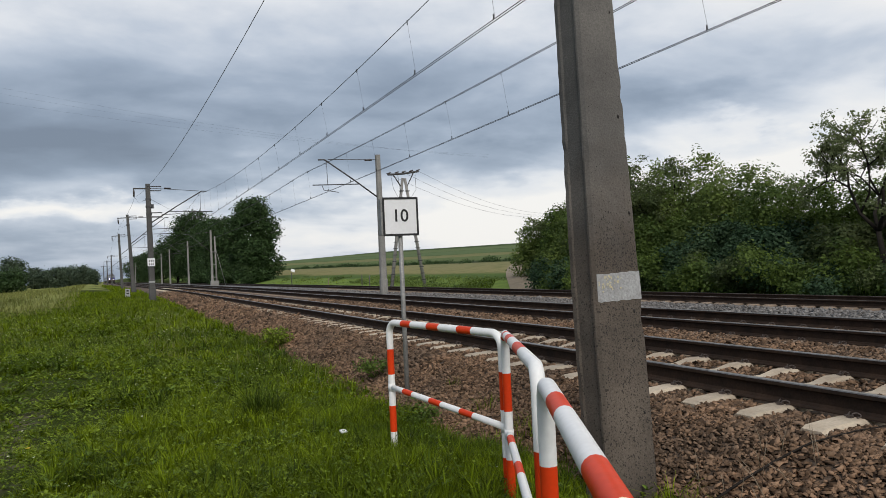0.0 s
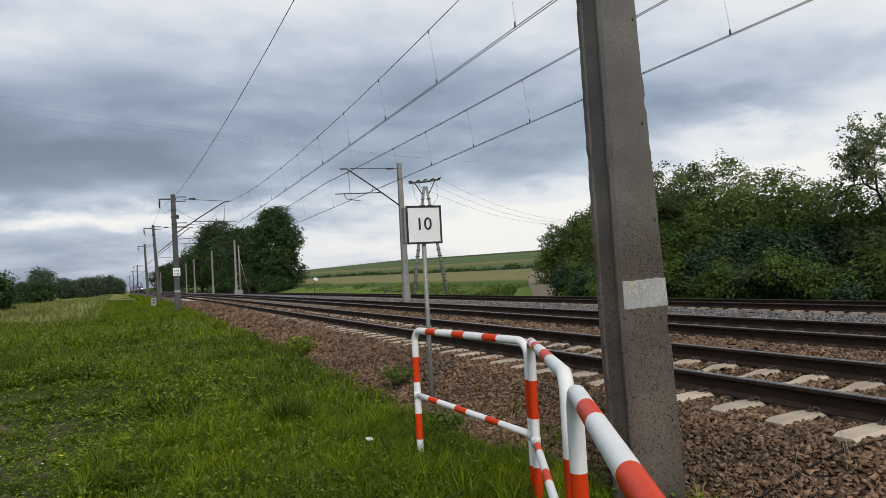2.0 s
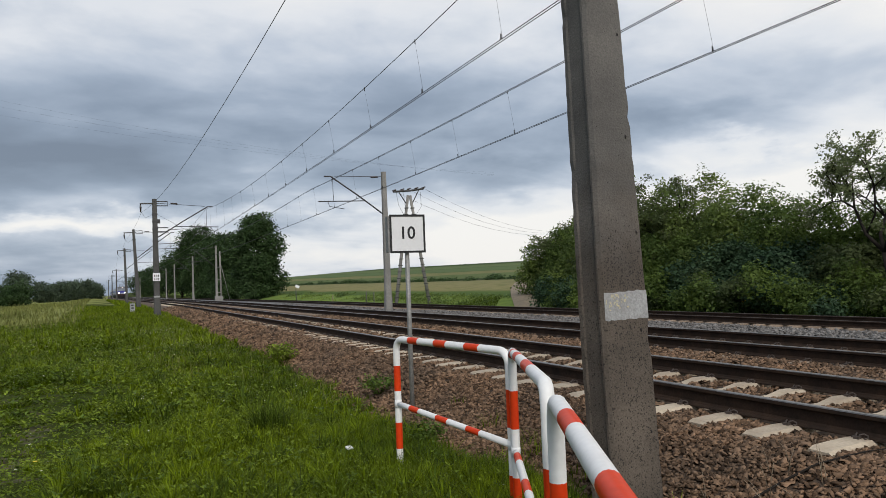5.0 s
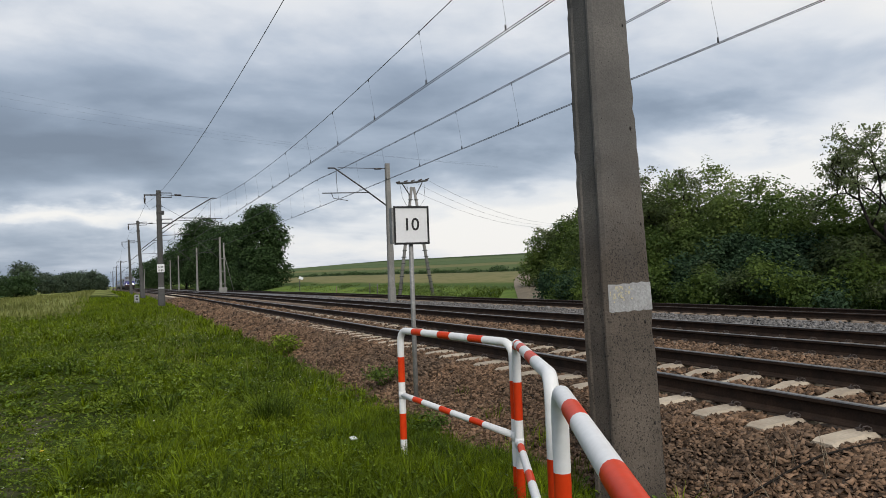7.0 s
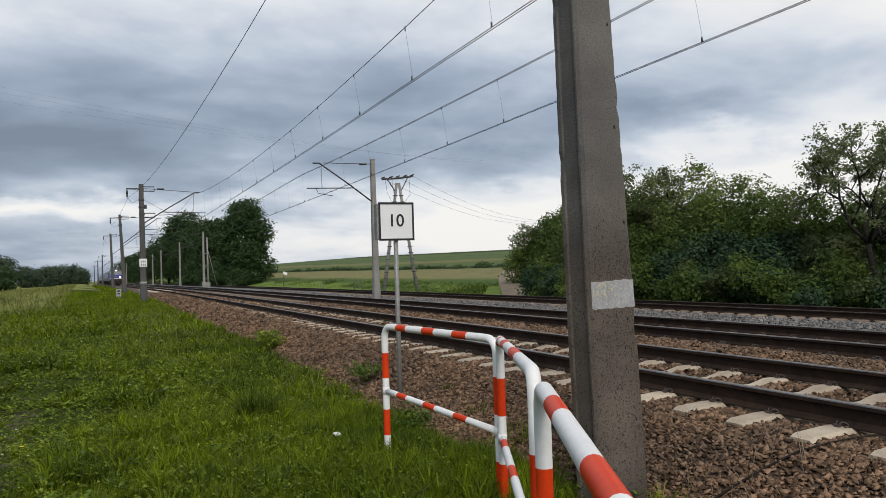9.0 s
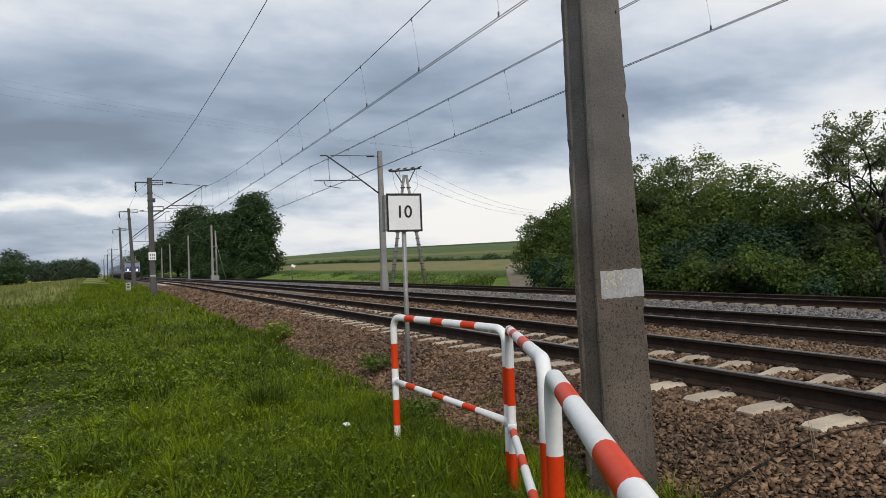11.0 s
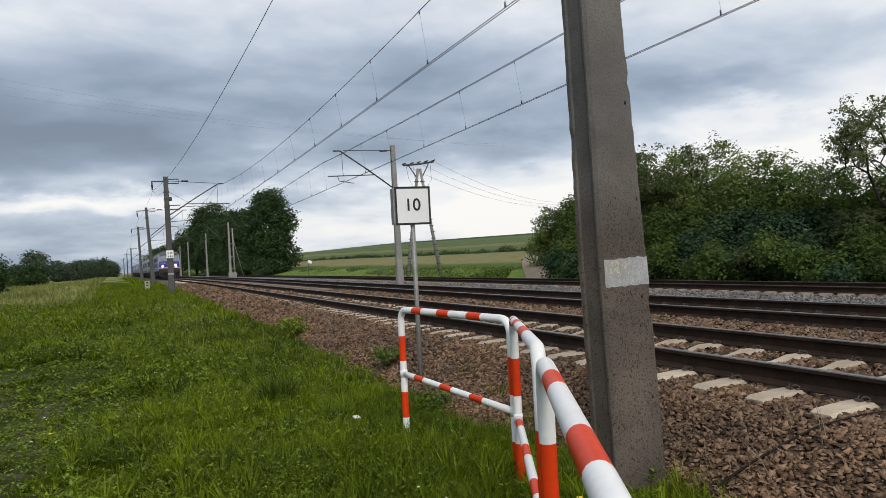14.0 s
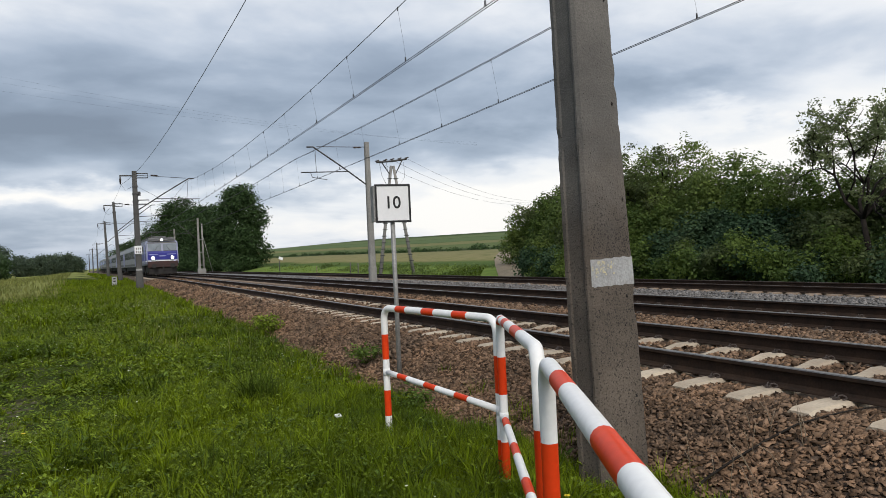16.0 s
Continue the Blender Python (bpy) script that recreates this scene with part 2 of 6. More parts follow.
RED_PAINT = mat("red_barrier_paint", (0.74, 0.055, 0.008), (0.66, 0.046, 0.008), 5, 0.42, fine=40, bump=0.02, spec=0.18, vary=(0.93, 1.03))
SIGN_WHITE = mat("sign_white", (0.80, 0.80, 0.81), (0.77, 0.77, 0.78), 4, 0.4, fine=30, vary=(0.97, 1.01))
SIGN_BLACK = mat("sign_black", (0.012, 0.012, 0.013), None, 10, 0.45)
STEEL_GREY = mat("galvanised_steel", (0.30, 0.295, 0.285), (0.22, 0.215, 0.205), 6, 0.55, 0.35, fine=40)
BRACKET = mat("dark_bracket_steel", (0.055, 0.055, 0.058), (0.085, 0.08, 0.078), 4, 0.65, 0.3)
INSULATOR = mat("brown_insulator", (0.045, 0.032, 0.027), None, 4, 0.3)
WIRE = mat("wire_steel", (0.04, 0.042, 0.045), (0.055, 0.055, 0.055), 3, 0.55, 0.4)
# dark bark, lowered further so that hedge shade is in the colour
BARK = mat("bark", (0.028, 0.023, 0.019), (0.018, 0.015, 0.013), 6, 0.95, bump=0.6, fine=25, spec=0.15)
GRASS = leaf_mat("grass_blades", (0.185, 0.246, 0.008), (0.074, 0.114, 0.004), 0.42)
GRASS_DRY = leaf_mat("meadow_grass", (0.235, 0.240, 0.078), (0.175, 0.195, 0.055), 0.35, (0.75, 1.25))
LEAF_DARK = leaf_mat("dark_leaves", (0.038, 0.072, 0.024), (0.060, 0.100, 0.036), 0.28, (0.6, 1.4))
LEAF_PALE = leaf_mat("pale_grey_green_leaves", (0.215, 0.250, 0.110), (0.140, 0.175, 0.080), 0.48, (0.82, 1.15))
LEAF_BLUE = leaf_mat("blue_green_leaves", (0.036, 0.072, 0.036), (0.058, 0.100, 0.048), 0.3, (0.78, 1.2))
LEAF_OLIVE = leaf_mat("olive_leaves", (0.150, 0.182, 0.066), (0.084, 0.114, 0.048), 0.45, (0.82, 1.15))
LEAF_MID = leaf_mat("green_leaves", (0.150, 0.212, 0.046), (0.058, 0.096, 0.028), 0.45, (0.82, 1.15))
LEAF_LIGHT = leaf_mat("light_green_leaves", (0.200, 0.262, 0.064), (0.096, 0.142, 0.044), 0.48, (0.82, 1.15))
LEAF_BROAD = leaf_mat("weed_leaves", (0.12, 0.18, 0.03), (0.085, 0.13, 0.024), 0.35)
YELLOW = mat("yellow_petals", (0.75, 0.55, 0.02), None, 10, 0.6)
PETAL = mat("white_petals", (0.62, 0.64, 0.42), None, 10, 0.6)
PAPER = mat("white_paper", (0.8, 0.8, 0.78), (0.7, 0.7, 0.68), 30, 0.7)
LANE = mat("lane_gravel", (0.25, 0.195, 0.13), (0.18, 0.145, 0.095), 1.2, 0.95, bump=0.4, fine=14, obj=False)
LOCO_BLUE = mat("blue_coach_paint", (0.022, 0.026, 0.26), (0.018, 0.02, 0.21), 3, 0.4)
LOCO_LIGHT = mat("light_grey_coach_paint", (0.26, 0.28, 0.40), (0.21, 0.23, 0.33), 3, 0.4, dirt=((0.2, 0.19, 0.18), 1.2, 0.3))
LOCO_PALE = mat("pale_blue_stripe", (0.32, 0.34, 0.62), None, 3, 0.4)
LOCO_RED = mat("brown_red_buffer_beam", (0.050, 0.018, 0.016), (0.030, 0.014, 0.013), 3, 0.7)
UNDERFRAME = mat("dark_underframe", (0.014, 0.013, 0.013), (0.024, 0.021, 0.019), 3, 0.8)
ROOF_GREY = mat("grey_roof_paint", (0.13, 0.13, 0.13), (0.09, 0.09, 0.09), 2, 0.6)
COACH_GREY = mat("coach_grey", (0.29, 0.30, 0.315), (0.23, 0.24, 0.255), 2, 0.45, dirt=((0.2, 0.18, 0.16), 1.0, 0.35))
DARK_GLASS = mat("dark_window_glass", (0.025, 0.03, 0.036), None, 4, 0.08, spec=0.8)
PALE_GLASS = mat("windscreen_glass", (0.20, 0.23, 0.26), (0.14, 0.165, 0.19), 1.2, 0.08, spec=0.8)
LAMP = glow("headlight_glow", (1.0, 0.90, 0.74), 9.0)
CLOVER = leaf_mat("clover_leaves", (0.200, 0.265, 0.030), (0.112, 0.164, 0.014), 0.35)
TWIG = mat("dry_twig", (0.30, 0.24, 0.17), (0.2, 0.16, 0.11), 8, 0.9)
DARK_TUFT = leaf_mat("dark_tuft_grass", (0.074, 0.112, 0.010), (0.048, 0.080, 0.007), 0.3)
# paler, bluer leaf green: distance haze is mixed into the colour
LEAF_HAZED = leaf_mat("hazed_leaves", (0.105, 0.140, 0.085), (0.066, 0.098, 0.066), 0.3, (0.7, 1.3))
BAR_INK = mat("plate_ink", (0.03, 0.03, 0.03), None, 10, 0.6)


def ground_mat():
    """Grass by the line, bare worn patches, a pale meadow and strips of crops up the hill."""
    ma = mat("grass_ground", (0.048, 0.066, 0.011), (0.034, 0.045, 0.009), 0.35, 1.0, bump=0.7, fine=9.0, obj=False, spec=0.05)
    nt = ma.node_tree
    N, L = nt.nodes.new, nt.links.new
    bs = nt.nodes["Principled BSDF"]
    base = bs.inputs["Base Color"].links[0].from_socket
    g, sep = N("ShaderNodeNewGeometry"), N("ShaderNodeSeparateXYZ")
    L(g.outputs["Position"], sep.inputs[0])

    def noise_at(sc, det=4):
        n = N("ShaderNodeTexNoise")
        n.inputs["Scale"].default_value, n.inputs["Detail"].default_value = sc, det
        L(g.outputs["Position"], n.inputs[0])
        return n.outputs[0]

    def m(op, a, b, clamp=False):
        n = N("ShaderNodeMath")
        n.operation, n.use_clamp = op, clamp
        for i, v in enumerate((a, b)):
            if hasattr(v, "links"):
                L(v, n.inputs[i])
            else:
                n.inputs[i].default_value = v
        return n.outputs[0]

    def step(v, a, b):
        n = N("ShaderNodeMapRange")
        n.interpolation_type = "SMOOTHSTEP"
        n.inputs[1].default_value, n.inputs[2].default_value = a, b
        L(v, n.inputs[0])
        return n.outputs[0]

    def mix(a, b, f):
        n = N("ShaderNodeMix")
        n.data_type = "RGBA"
        for key, v in (("A", a), ("B", b), ("Factor", f)):
            if hasattr(v, "links"):
                L(v, n.inputs[key])
            else:
                n.inputs[key].default_value = (*v, 1) if key != "Factor" else v
        return n.outputs["Result"]
    x, y = sep.outputs[0], sep.outputs[1]
    wob = m("MULTIPLY", m("SUBTRACT", noise_at(0.08), 0.5), 22.0)
    xw = m("ADD", x, wob)
    # meadow on the near side, away from the line
    meadow = m("MULTIPLY", step(m("MULTIPLY", xw, -1.0), 5.5, 11.0), step(m("ADD", y, wob), 32.0, 52.0))
    tint = mix((0.25, 0.25, 0.085), (0.15, 0.18, 0.045), noise_at(0.25, 6))
    col = mix(base, tint, meadow)
    # worn earth along the path by the camera
    worn = m("MULTIPLY", step(m("ADD", m("MULTIPLY", x, -1.0), m("MULTIPLY", m("SUBTRACT", noise_at(0.9), 0.5), 3.0)), 6.1, 6.9), m("SUBTRACT", 1.0, step(y, 8.0, 14.0)))
    worn = m("MULTIPLY", worn, m("SUBTRACT", 1.0, step(m("MULTIPLY", x, -1.0), 8.2, 9.4)))
    worn = m("MULTIPLY", worn, step(noise_at(2.2, 6), 0.40, 0.56))
    col = mix(col, mix((0.175, 0.15, 0.115), (0.085, 0.07, 0.048), step(noise_at(7.0, 5), 0.35, 0.65)), worn)
    # crops on the slope: bands that follow the distance from the line
    strips = N("ShaderNodeValToRGB")
    strips.color_ramp.interpolation = "LINEAR"
    e = strips.color_ramp.elements
    e[0].position, e[0].color = 0.0, (0.14, 0.20, 0.045, 1)
    e[1].position, e[1].color = 1.0, (0.05, 0.08, 0.03, 1)
    for p, c in ((0.052, (0.14, 0.20, 0.045)), (0.060, (0.060, 0.10, 0.028)), (0.082, (0.075, 0.115, 0.03)), (0.098, (0.215, 0.19, 0.085)), (0.205, (0.20, 0.185, 0.09)), (0.215, (0.04, 0.055, 0.022)), (0.252, (0.04, 0.055, 0.022)),
                 (0.262, (0.10, 0.13, 0.05)), (0.35, (0.10, 0.13, 0.05)), (0.37, (0.175, 0.165, 0.075)), (0.44, (0.16, 0.16, 0.07)), (0.447, (0.05, 0.075, 0.03)), (0.46, (0.095, 0.135, 0.058)), (0.565, (0.10, 0.135, 0.06)), (0.575, (0.055, 0.085, 0.035)), (0.59, (0.115, 0.145, 0.065)), (0.70, (0.105, 0.138, 0.06)), (0.73, (0.045, 0.065, 0.025))):
        el = e.new(p)
        el.color = (*c, 1)
    small = m("MULTIPLY", m("SUBTRACT", noise_at(0.05), 0.5), 7.0)
    L(m("DIVIDE", m("ADD", m("SUBTRACT", x, 13.0), small), 120.0), strips.inputs[0])
    vary = mix(strips.outputs[0], (0.07, 0.11, 0.03), m("MULTIPLY", step(noise_at(0.6, 6), 0.45, 0.7), 0.45))
    col = mix(col, vary, step(x, 13.0, 15.0))
    L(col, bs.inputs["Base Color"])
    return ma


GROUND = ground_mat()


# ---- builders ----
def part(name, bm, material, parent=None, label="", smooth=False):
    me = bpy.data.meshes.new(name)
    if smooth:
        for f in bm.faces:
            f.smooth = True
    bm.to_mesh(me)
    bm.free()
    for one in (material if isinstance(material, (list, tuple)) else [material]):
        me.materials.append(one)
    ob = new(name, me)
    if parent:
        ob.parent = parent
    return tagged(ob, label)


def thing(name, label, category, group="", m=None, kind=""):
    ob = new(name)
    ob.empty_display_size = 0.2
    if m is not None:
        ob.matrix_basis = m
    return tagged(ob, label, category, group, kind)


def box(bm, x0, x1, y0, y1, z0, z1, bevel=0.0, index=0):
    b = bmesh.new()
    bmesh.ops.create_cube(b, size=1)
    for v in b.verts:
        v.co = Vector(((x0 + x1) / 2 + v.co.x * (x1 - x0), (y0 + y1) / 2 + v.co.y * (y1 - y0), (z0 + z1) / 2 + v.co.z * (z1 - z0)))
    if bevel:
        bmesh.ops.bevel(b, geom=b.edges[:], offset=bevel, segments=2, affect="EDGES", profile=0.5)
    for f in b.faces:
        f.material_index = index
    join(bm, b)
    return bm


def join(bm, b):
    tmp = bpy.data.meshes.new("tmp")
    b.to_mesh(tmp)
    b.free()
    bm.from_mesh(tmp)
    bpy.data.meshes.remove(tmp)


def tube(bm, pts, radius, n=8, bands=(), cap=True):
    """A round bar along pts. bands: stretches of its length, in metres, that take the second material."""
    pts = [Vector(p) for p in pts]
    radii = radius if isinstance(radius, (list, tuple)) else [radius] * len(pts)
    rings, side, run = [], None, [0.0]
    for i, p in enumerate(pts):
        a, b = pts[max(i - 1, 0)], pts[min(i + 1, len(pts) - 1)]
        d = (b - a).normalized()
        if side is None:
            side = d.orthogonal().normalized()
        side = (side - d * side.dot(d)).normalized()
        up = d.cross(side)
        rings.append([bm.verts.new(p + (side * math.cos(2 * math.pi * k / n) + up * math.sin(2 * math.pi * k / n)) * radii[i]) for k in range(n)])
        if i:
            run.append(run[-1] + (p - pts[i - 1]).length)
    for i in range(len(rings) - 1):
        mid = (run[i] + run[i + 1]) / 2
        mi = 1 if any(s <= mid <= e for s, e in bands) else 0
        for k in range(n):
            f = bm.faces.new((rings[i][k], rings[i][(k + 1) % n], rings[i + 1][(k + 1) % n], rings[i + 1][k]))
            f.material_index, f.smooth = mi, True
    if cap:
        bm.faces.new(list(reversed(rings[0])))
        f = bm.faces.new(rings[-1])
    return bm


def split_path(pts, marks, step=0.06):
    """The same line with a point at every mark and at least every step metres."""
    pts = [Vector(p) for p in pts]
    run = [0.0]
    for a, b in zip(pts, pts[1:]):
        run.append(run[-1] + (b - a).length)
    where = sorted(set(run) | {s for s in marks if 0 < s < run[-1]})
    out = []
    for s in where:
        i = max(k for k in range(len(run)) if run[k] <= s + 1e-9)
        i = min(i, len(pts) - 2)
        f = (s - run[i]) / max(run[i + 1] - run[i], 1e-9)
        out.append(pts[i].lerp(pts[i + 1], f))
    return out


def batch(name, verts, faces, material, smooth=False):
    """verts: N x k x 3, faces: rows of indices into the k points of each copy. One mesh of them all."""
    N, k, _ = verts.shape
    fa = np.asarray(faces)
    nf, c = fa.shape
    loops = (fa[None] + (np.arange(N) * k)[:, None, None]).reshape(-1)
    me = bpy.data.meshes.new(name)
    me.vertices.add(N * k)
    me.vertices.foreach_set("co", verts.reshape(-1).astype(np.float32))
    me.loops.add(len(loops))
    me.loops.foreach_set("vertex_index", loops.astype(np.int32))
    me.polygons.add(N * nf)
    me.polygons.foreach_set("loop_start", (np.arange(N * nf) * c).astype(np.int32))
    if smooth:
        me.polygons.foreach_set("use_smooth", np.ones(N * nf, dtype=bool))
    me.update(calc_edges=True)
    me.materials.append(material)
    return me


def turns(N, rng):
    """N random rotations."""
    q = rng.normal(size=(N, 4))
    q /= np.linalg.norm(q, axis=1)[:, None]
    w, x, y, z = q.T
    return np.stack([1 - 2 * (y * y + z * z), 2 * (x * y - z * w), 2 * (x * z + y * w), 2 * (x * y + z * w), 1 - 2 * (x * x + z * z), 2 * (y * z - x * w),
                     2 * (x * z - y * w), 2 * (y * z + x * w), 1 - 2 * (x * x + y * y)], axis=1).reshape(N, 3, 3)


# ---- the lie of the land ----
def track_x(y):
    """Sideways shift of the line: straight by the camera, then a slight bend."""
    if y < 55:
        return 0.0
    if y < 85:
        return -0.025 * (y - 55) ** 2 / 60
    return -0.375 - 0.025 * (y - 85)


def track_turn(y):
    return 0.0 if y < 55 else 0.025 * min((y - 55) / 30, 1)


def sm(v, a, b):
    u = np.clip((v - a) / (b - a), 0, 1)
    return u * u * (3 - 2 * u)


def land_z(x, y):
    x, y = np.asarray(x, float), np.asarray(y, float)
    bend = np.where(y < 55, 0, np.where(y < 85, -0.025 * (y - 55) ** 2 / 60, -0.375 - 0.025 * (y - 85)))
    bend = np.clip(bend, -60, 0)
    xr = x - bend
    z = np.full_like(xr, -0.53)
    z = z + 0.05 * np.sin(x * 0.9 + 1.3) * np.sin(y * 0.55) * sm(-x, 3.0, 5.0)
    z = z + 0.11 * sm(-x, 3.2, 4.3) * (1 - sm(y, 1.2, 3.2))
    # a shallow ditch at the foot of the stones
    z = z - (0.13 + 0.10 * sm(y, 4.2, 5.8) * (1 - sm(y, 9.5, 13.0))) * (0.45 * sm(xr, -4.3, -3.3) + 0.55 * sm(xr, -3.3, -2.5))
    z = z + 0.75 * np.exp(-((xr + 9.5) / 4.5) ** 2) * sm(y, 45, 95) * (1 - sm(y, 260, 420))
    z = z - 0.35 * np.exp(-((xr + 10.5) / 1.6) ** 2) * np.exp(-((y - 62) / 14) ** 2)
    # under the three tracks
    z = np.where(xr > -2.15, -0.9, z)
    z = np.where(xr > 8.5, -0.75, z)
    # the slope beyond
    d = xr - 15.0
    crest = np.minimum(4.4 + 0.0143 * np.clip(y, 0, 345) + 0.003 * np.clip(y - 345, 0, 400), 10.8)
    u = np.clip(d / 112, 0, 1)
    rise = (0.17 * (1 - np.exp(-np.clip(d, 0, 400) / 8)) + 0.83 * (0.45 * u + 0.55 * u * u * (3 - 2 * u))) * (crest + 0.7)
    z = np.where(d > 0, -0.75 + 0.12 * sm(d, 0, 3) + rise - 0.02 * np.clip(d - 130, 0, 400), z)
    return z


def axis_points(stops):
    out = []
    for a, b, s in stops:
        out += list(np.arange(a, b, s))
    return np.array(out + [stops[-1][1]])


def build_ground():
    xs = axis_points([(-3000, -400, 200), (-400, -60, 20), (-60, -16, 3), (-16, -2, 0.4), (-2, 14, 1.0), (14, 60, 2.0), (60, 200, 5), (200, 600, 50), (600, 3000, 240)])
    ys = axis_points([(-600, -40, 70), (-40, -6, 4), (-6, 24, 0.5), (24, 70, 1.5), (70, 200, 4), (200, 500, 15), (500, 3600, 200)])
    X, Y = np.meshgrid(xs, ys)
    Z = land_z(X, Y)
    nx, ny = len(xs), len(ys)
    idx = np.arange(nx * ny).reshape(ny, nx)
    faces = np.stack([idx[:-1, :-1], idx[:-1, 1:], idx[1:, 1:], idx[1:, :-1]], axis=-1).reshape(-1, 4)
    me = batch("ground", np.stack([X, Y, Z], -1).reshape(1, -1, 3), faces, GROUND, True)
    tagged(new("ground", me), "rolling grassland with a pale meadow and crop strips", "ground", kind="structure")


build_ground()

TRACKS = [("track_1", 0.0, 0.0, RAIL_TOP), ("track_2", 3.53, 0.0, RAIL_TOP), ("track_3", 11.85, -0.29, RAIL_RUST_TOP)]
LONG = [-12, -6, 0, 6, 12, 18, 24, 30, 36, 42, 48, 54, 58, 62, 66, 70, 74, 78, 82, 86, 96, 110, 130, 150, 200, 260, 330, 420, 560]


def sweep(bm, profile, rows, closed=True, index=lambda k: 0):
    """Pull a profile of (x, z) along the line of the track."""
    rings = []
    for y in rows:
        a = track_turn(y)
        rings.append([bm.verts.new((track_x(y) + x * math.cos(a), y + x * math.sin(a), z)) for x, z in profile])
    n = len(profile)
    for r, s in zip(rings, rings[1:]):
        for k in range(n if closed else n - 1):
            f = bm.faces.new((r[k], r[(k + 1) % n], s[(k + 1) % n], s[k]))
            f.material_index = index(k)
    return bm


def rail_profile(x, z):
    half = [(0.0, 0.0), (0.027, -0.001), (0.035, -0.008), (0.036, -0.034), (0.010, -0.050), (0.008, -0.132), (0.030, -0.152), (0.074, -0.162), (0.075, -0.172)]
    return [(x + a, z + b) for a, b in half] + [(x - a, z + b) for a, b in reversed(half[1:])]


def build_tracks():
    made = []
    for name, cx, z, top in TRACKS:
        t = thing(name, "railway track with brown rails on concrete sleepers" if z == 0 else "rusty side track in grey ballast", "railway track", "railway tracks", kind="structure")
        for side in (-0.7535, 0.7535):
            bm = sweep(bmesh.new(), rail_profile(cx + side, z), LONG, True, lambda k: 1 if k in (0, 1, 15, 16) else 0)
            bmesh.ops.recalc_face_normals(bm, faces=bm.faces)
            part("rail", bm, [RAIL_SIDE, top], t, "dark rusty steel rail with a bright worn head" if z == 0 else "rusty steel rail")
        made.append(t)
    return made


def bed_z(x):
    """Height of the stones beside and under the tracks."""
    return np.interp(x, [-2.75, -2.5, -2.2, -1.6, -1.25, 1.3, 1.6, 2.6, 3.0, 4.9, 5.3, 5.6, 6.6, 8.5, 9.8, 10.4, 13.4, 14.2],
                     [-0.78, -0.72, -0.54, -0.248, -0.208, -0.205, -0.188, -0.185, -0.205, -0.205, -0.25, -0.30, -0.40, -0.44, -0.47, -0.51, -0.51, -0.70])


def build_beds():
    bm = sweep(bmesh.new(), [(-2.75, -0.92), (-2.5, -0.73), (-2.2, -0.55), (-1.6, -0.26), (-1.25, -0.225), (1.3, -0.225), (1.6, -0.195), (2.6, -0.185), (3.0, -0.205), (4.9, -0.205), (5.3, -0.25)], LONG, False)
    tagged(part("ballast_bed", bm, BED_BROWN), "brown crushed stone bed under two tracks", "ballast", kind="structure")
    bm = sweep(bmesh.new(), [(5.28, -0.252), (5.6, -0.30), (6.6, -0.40), (8.5, -0.44), (9.8, -0.47), (10.4, -0.51), (13.4, -0.51), (14.2, -0.70), (14.6, -0.85)], LONG, False)
    tagged(part("ballast_bed", bm, BED_GREY), "grey crushed stone bed beside the side track", "ballast", kind="structure")


tracks = build_tracks()
build_beds()


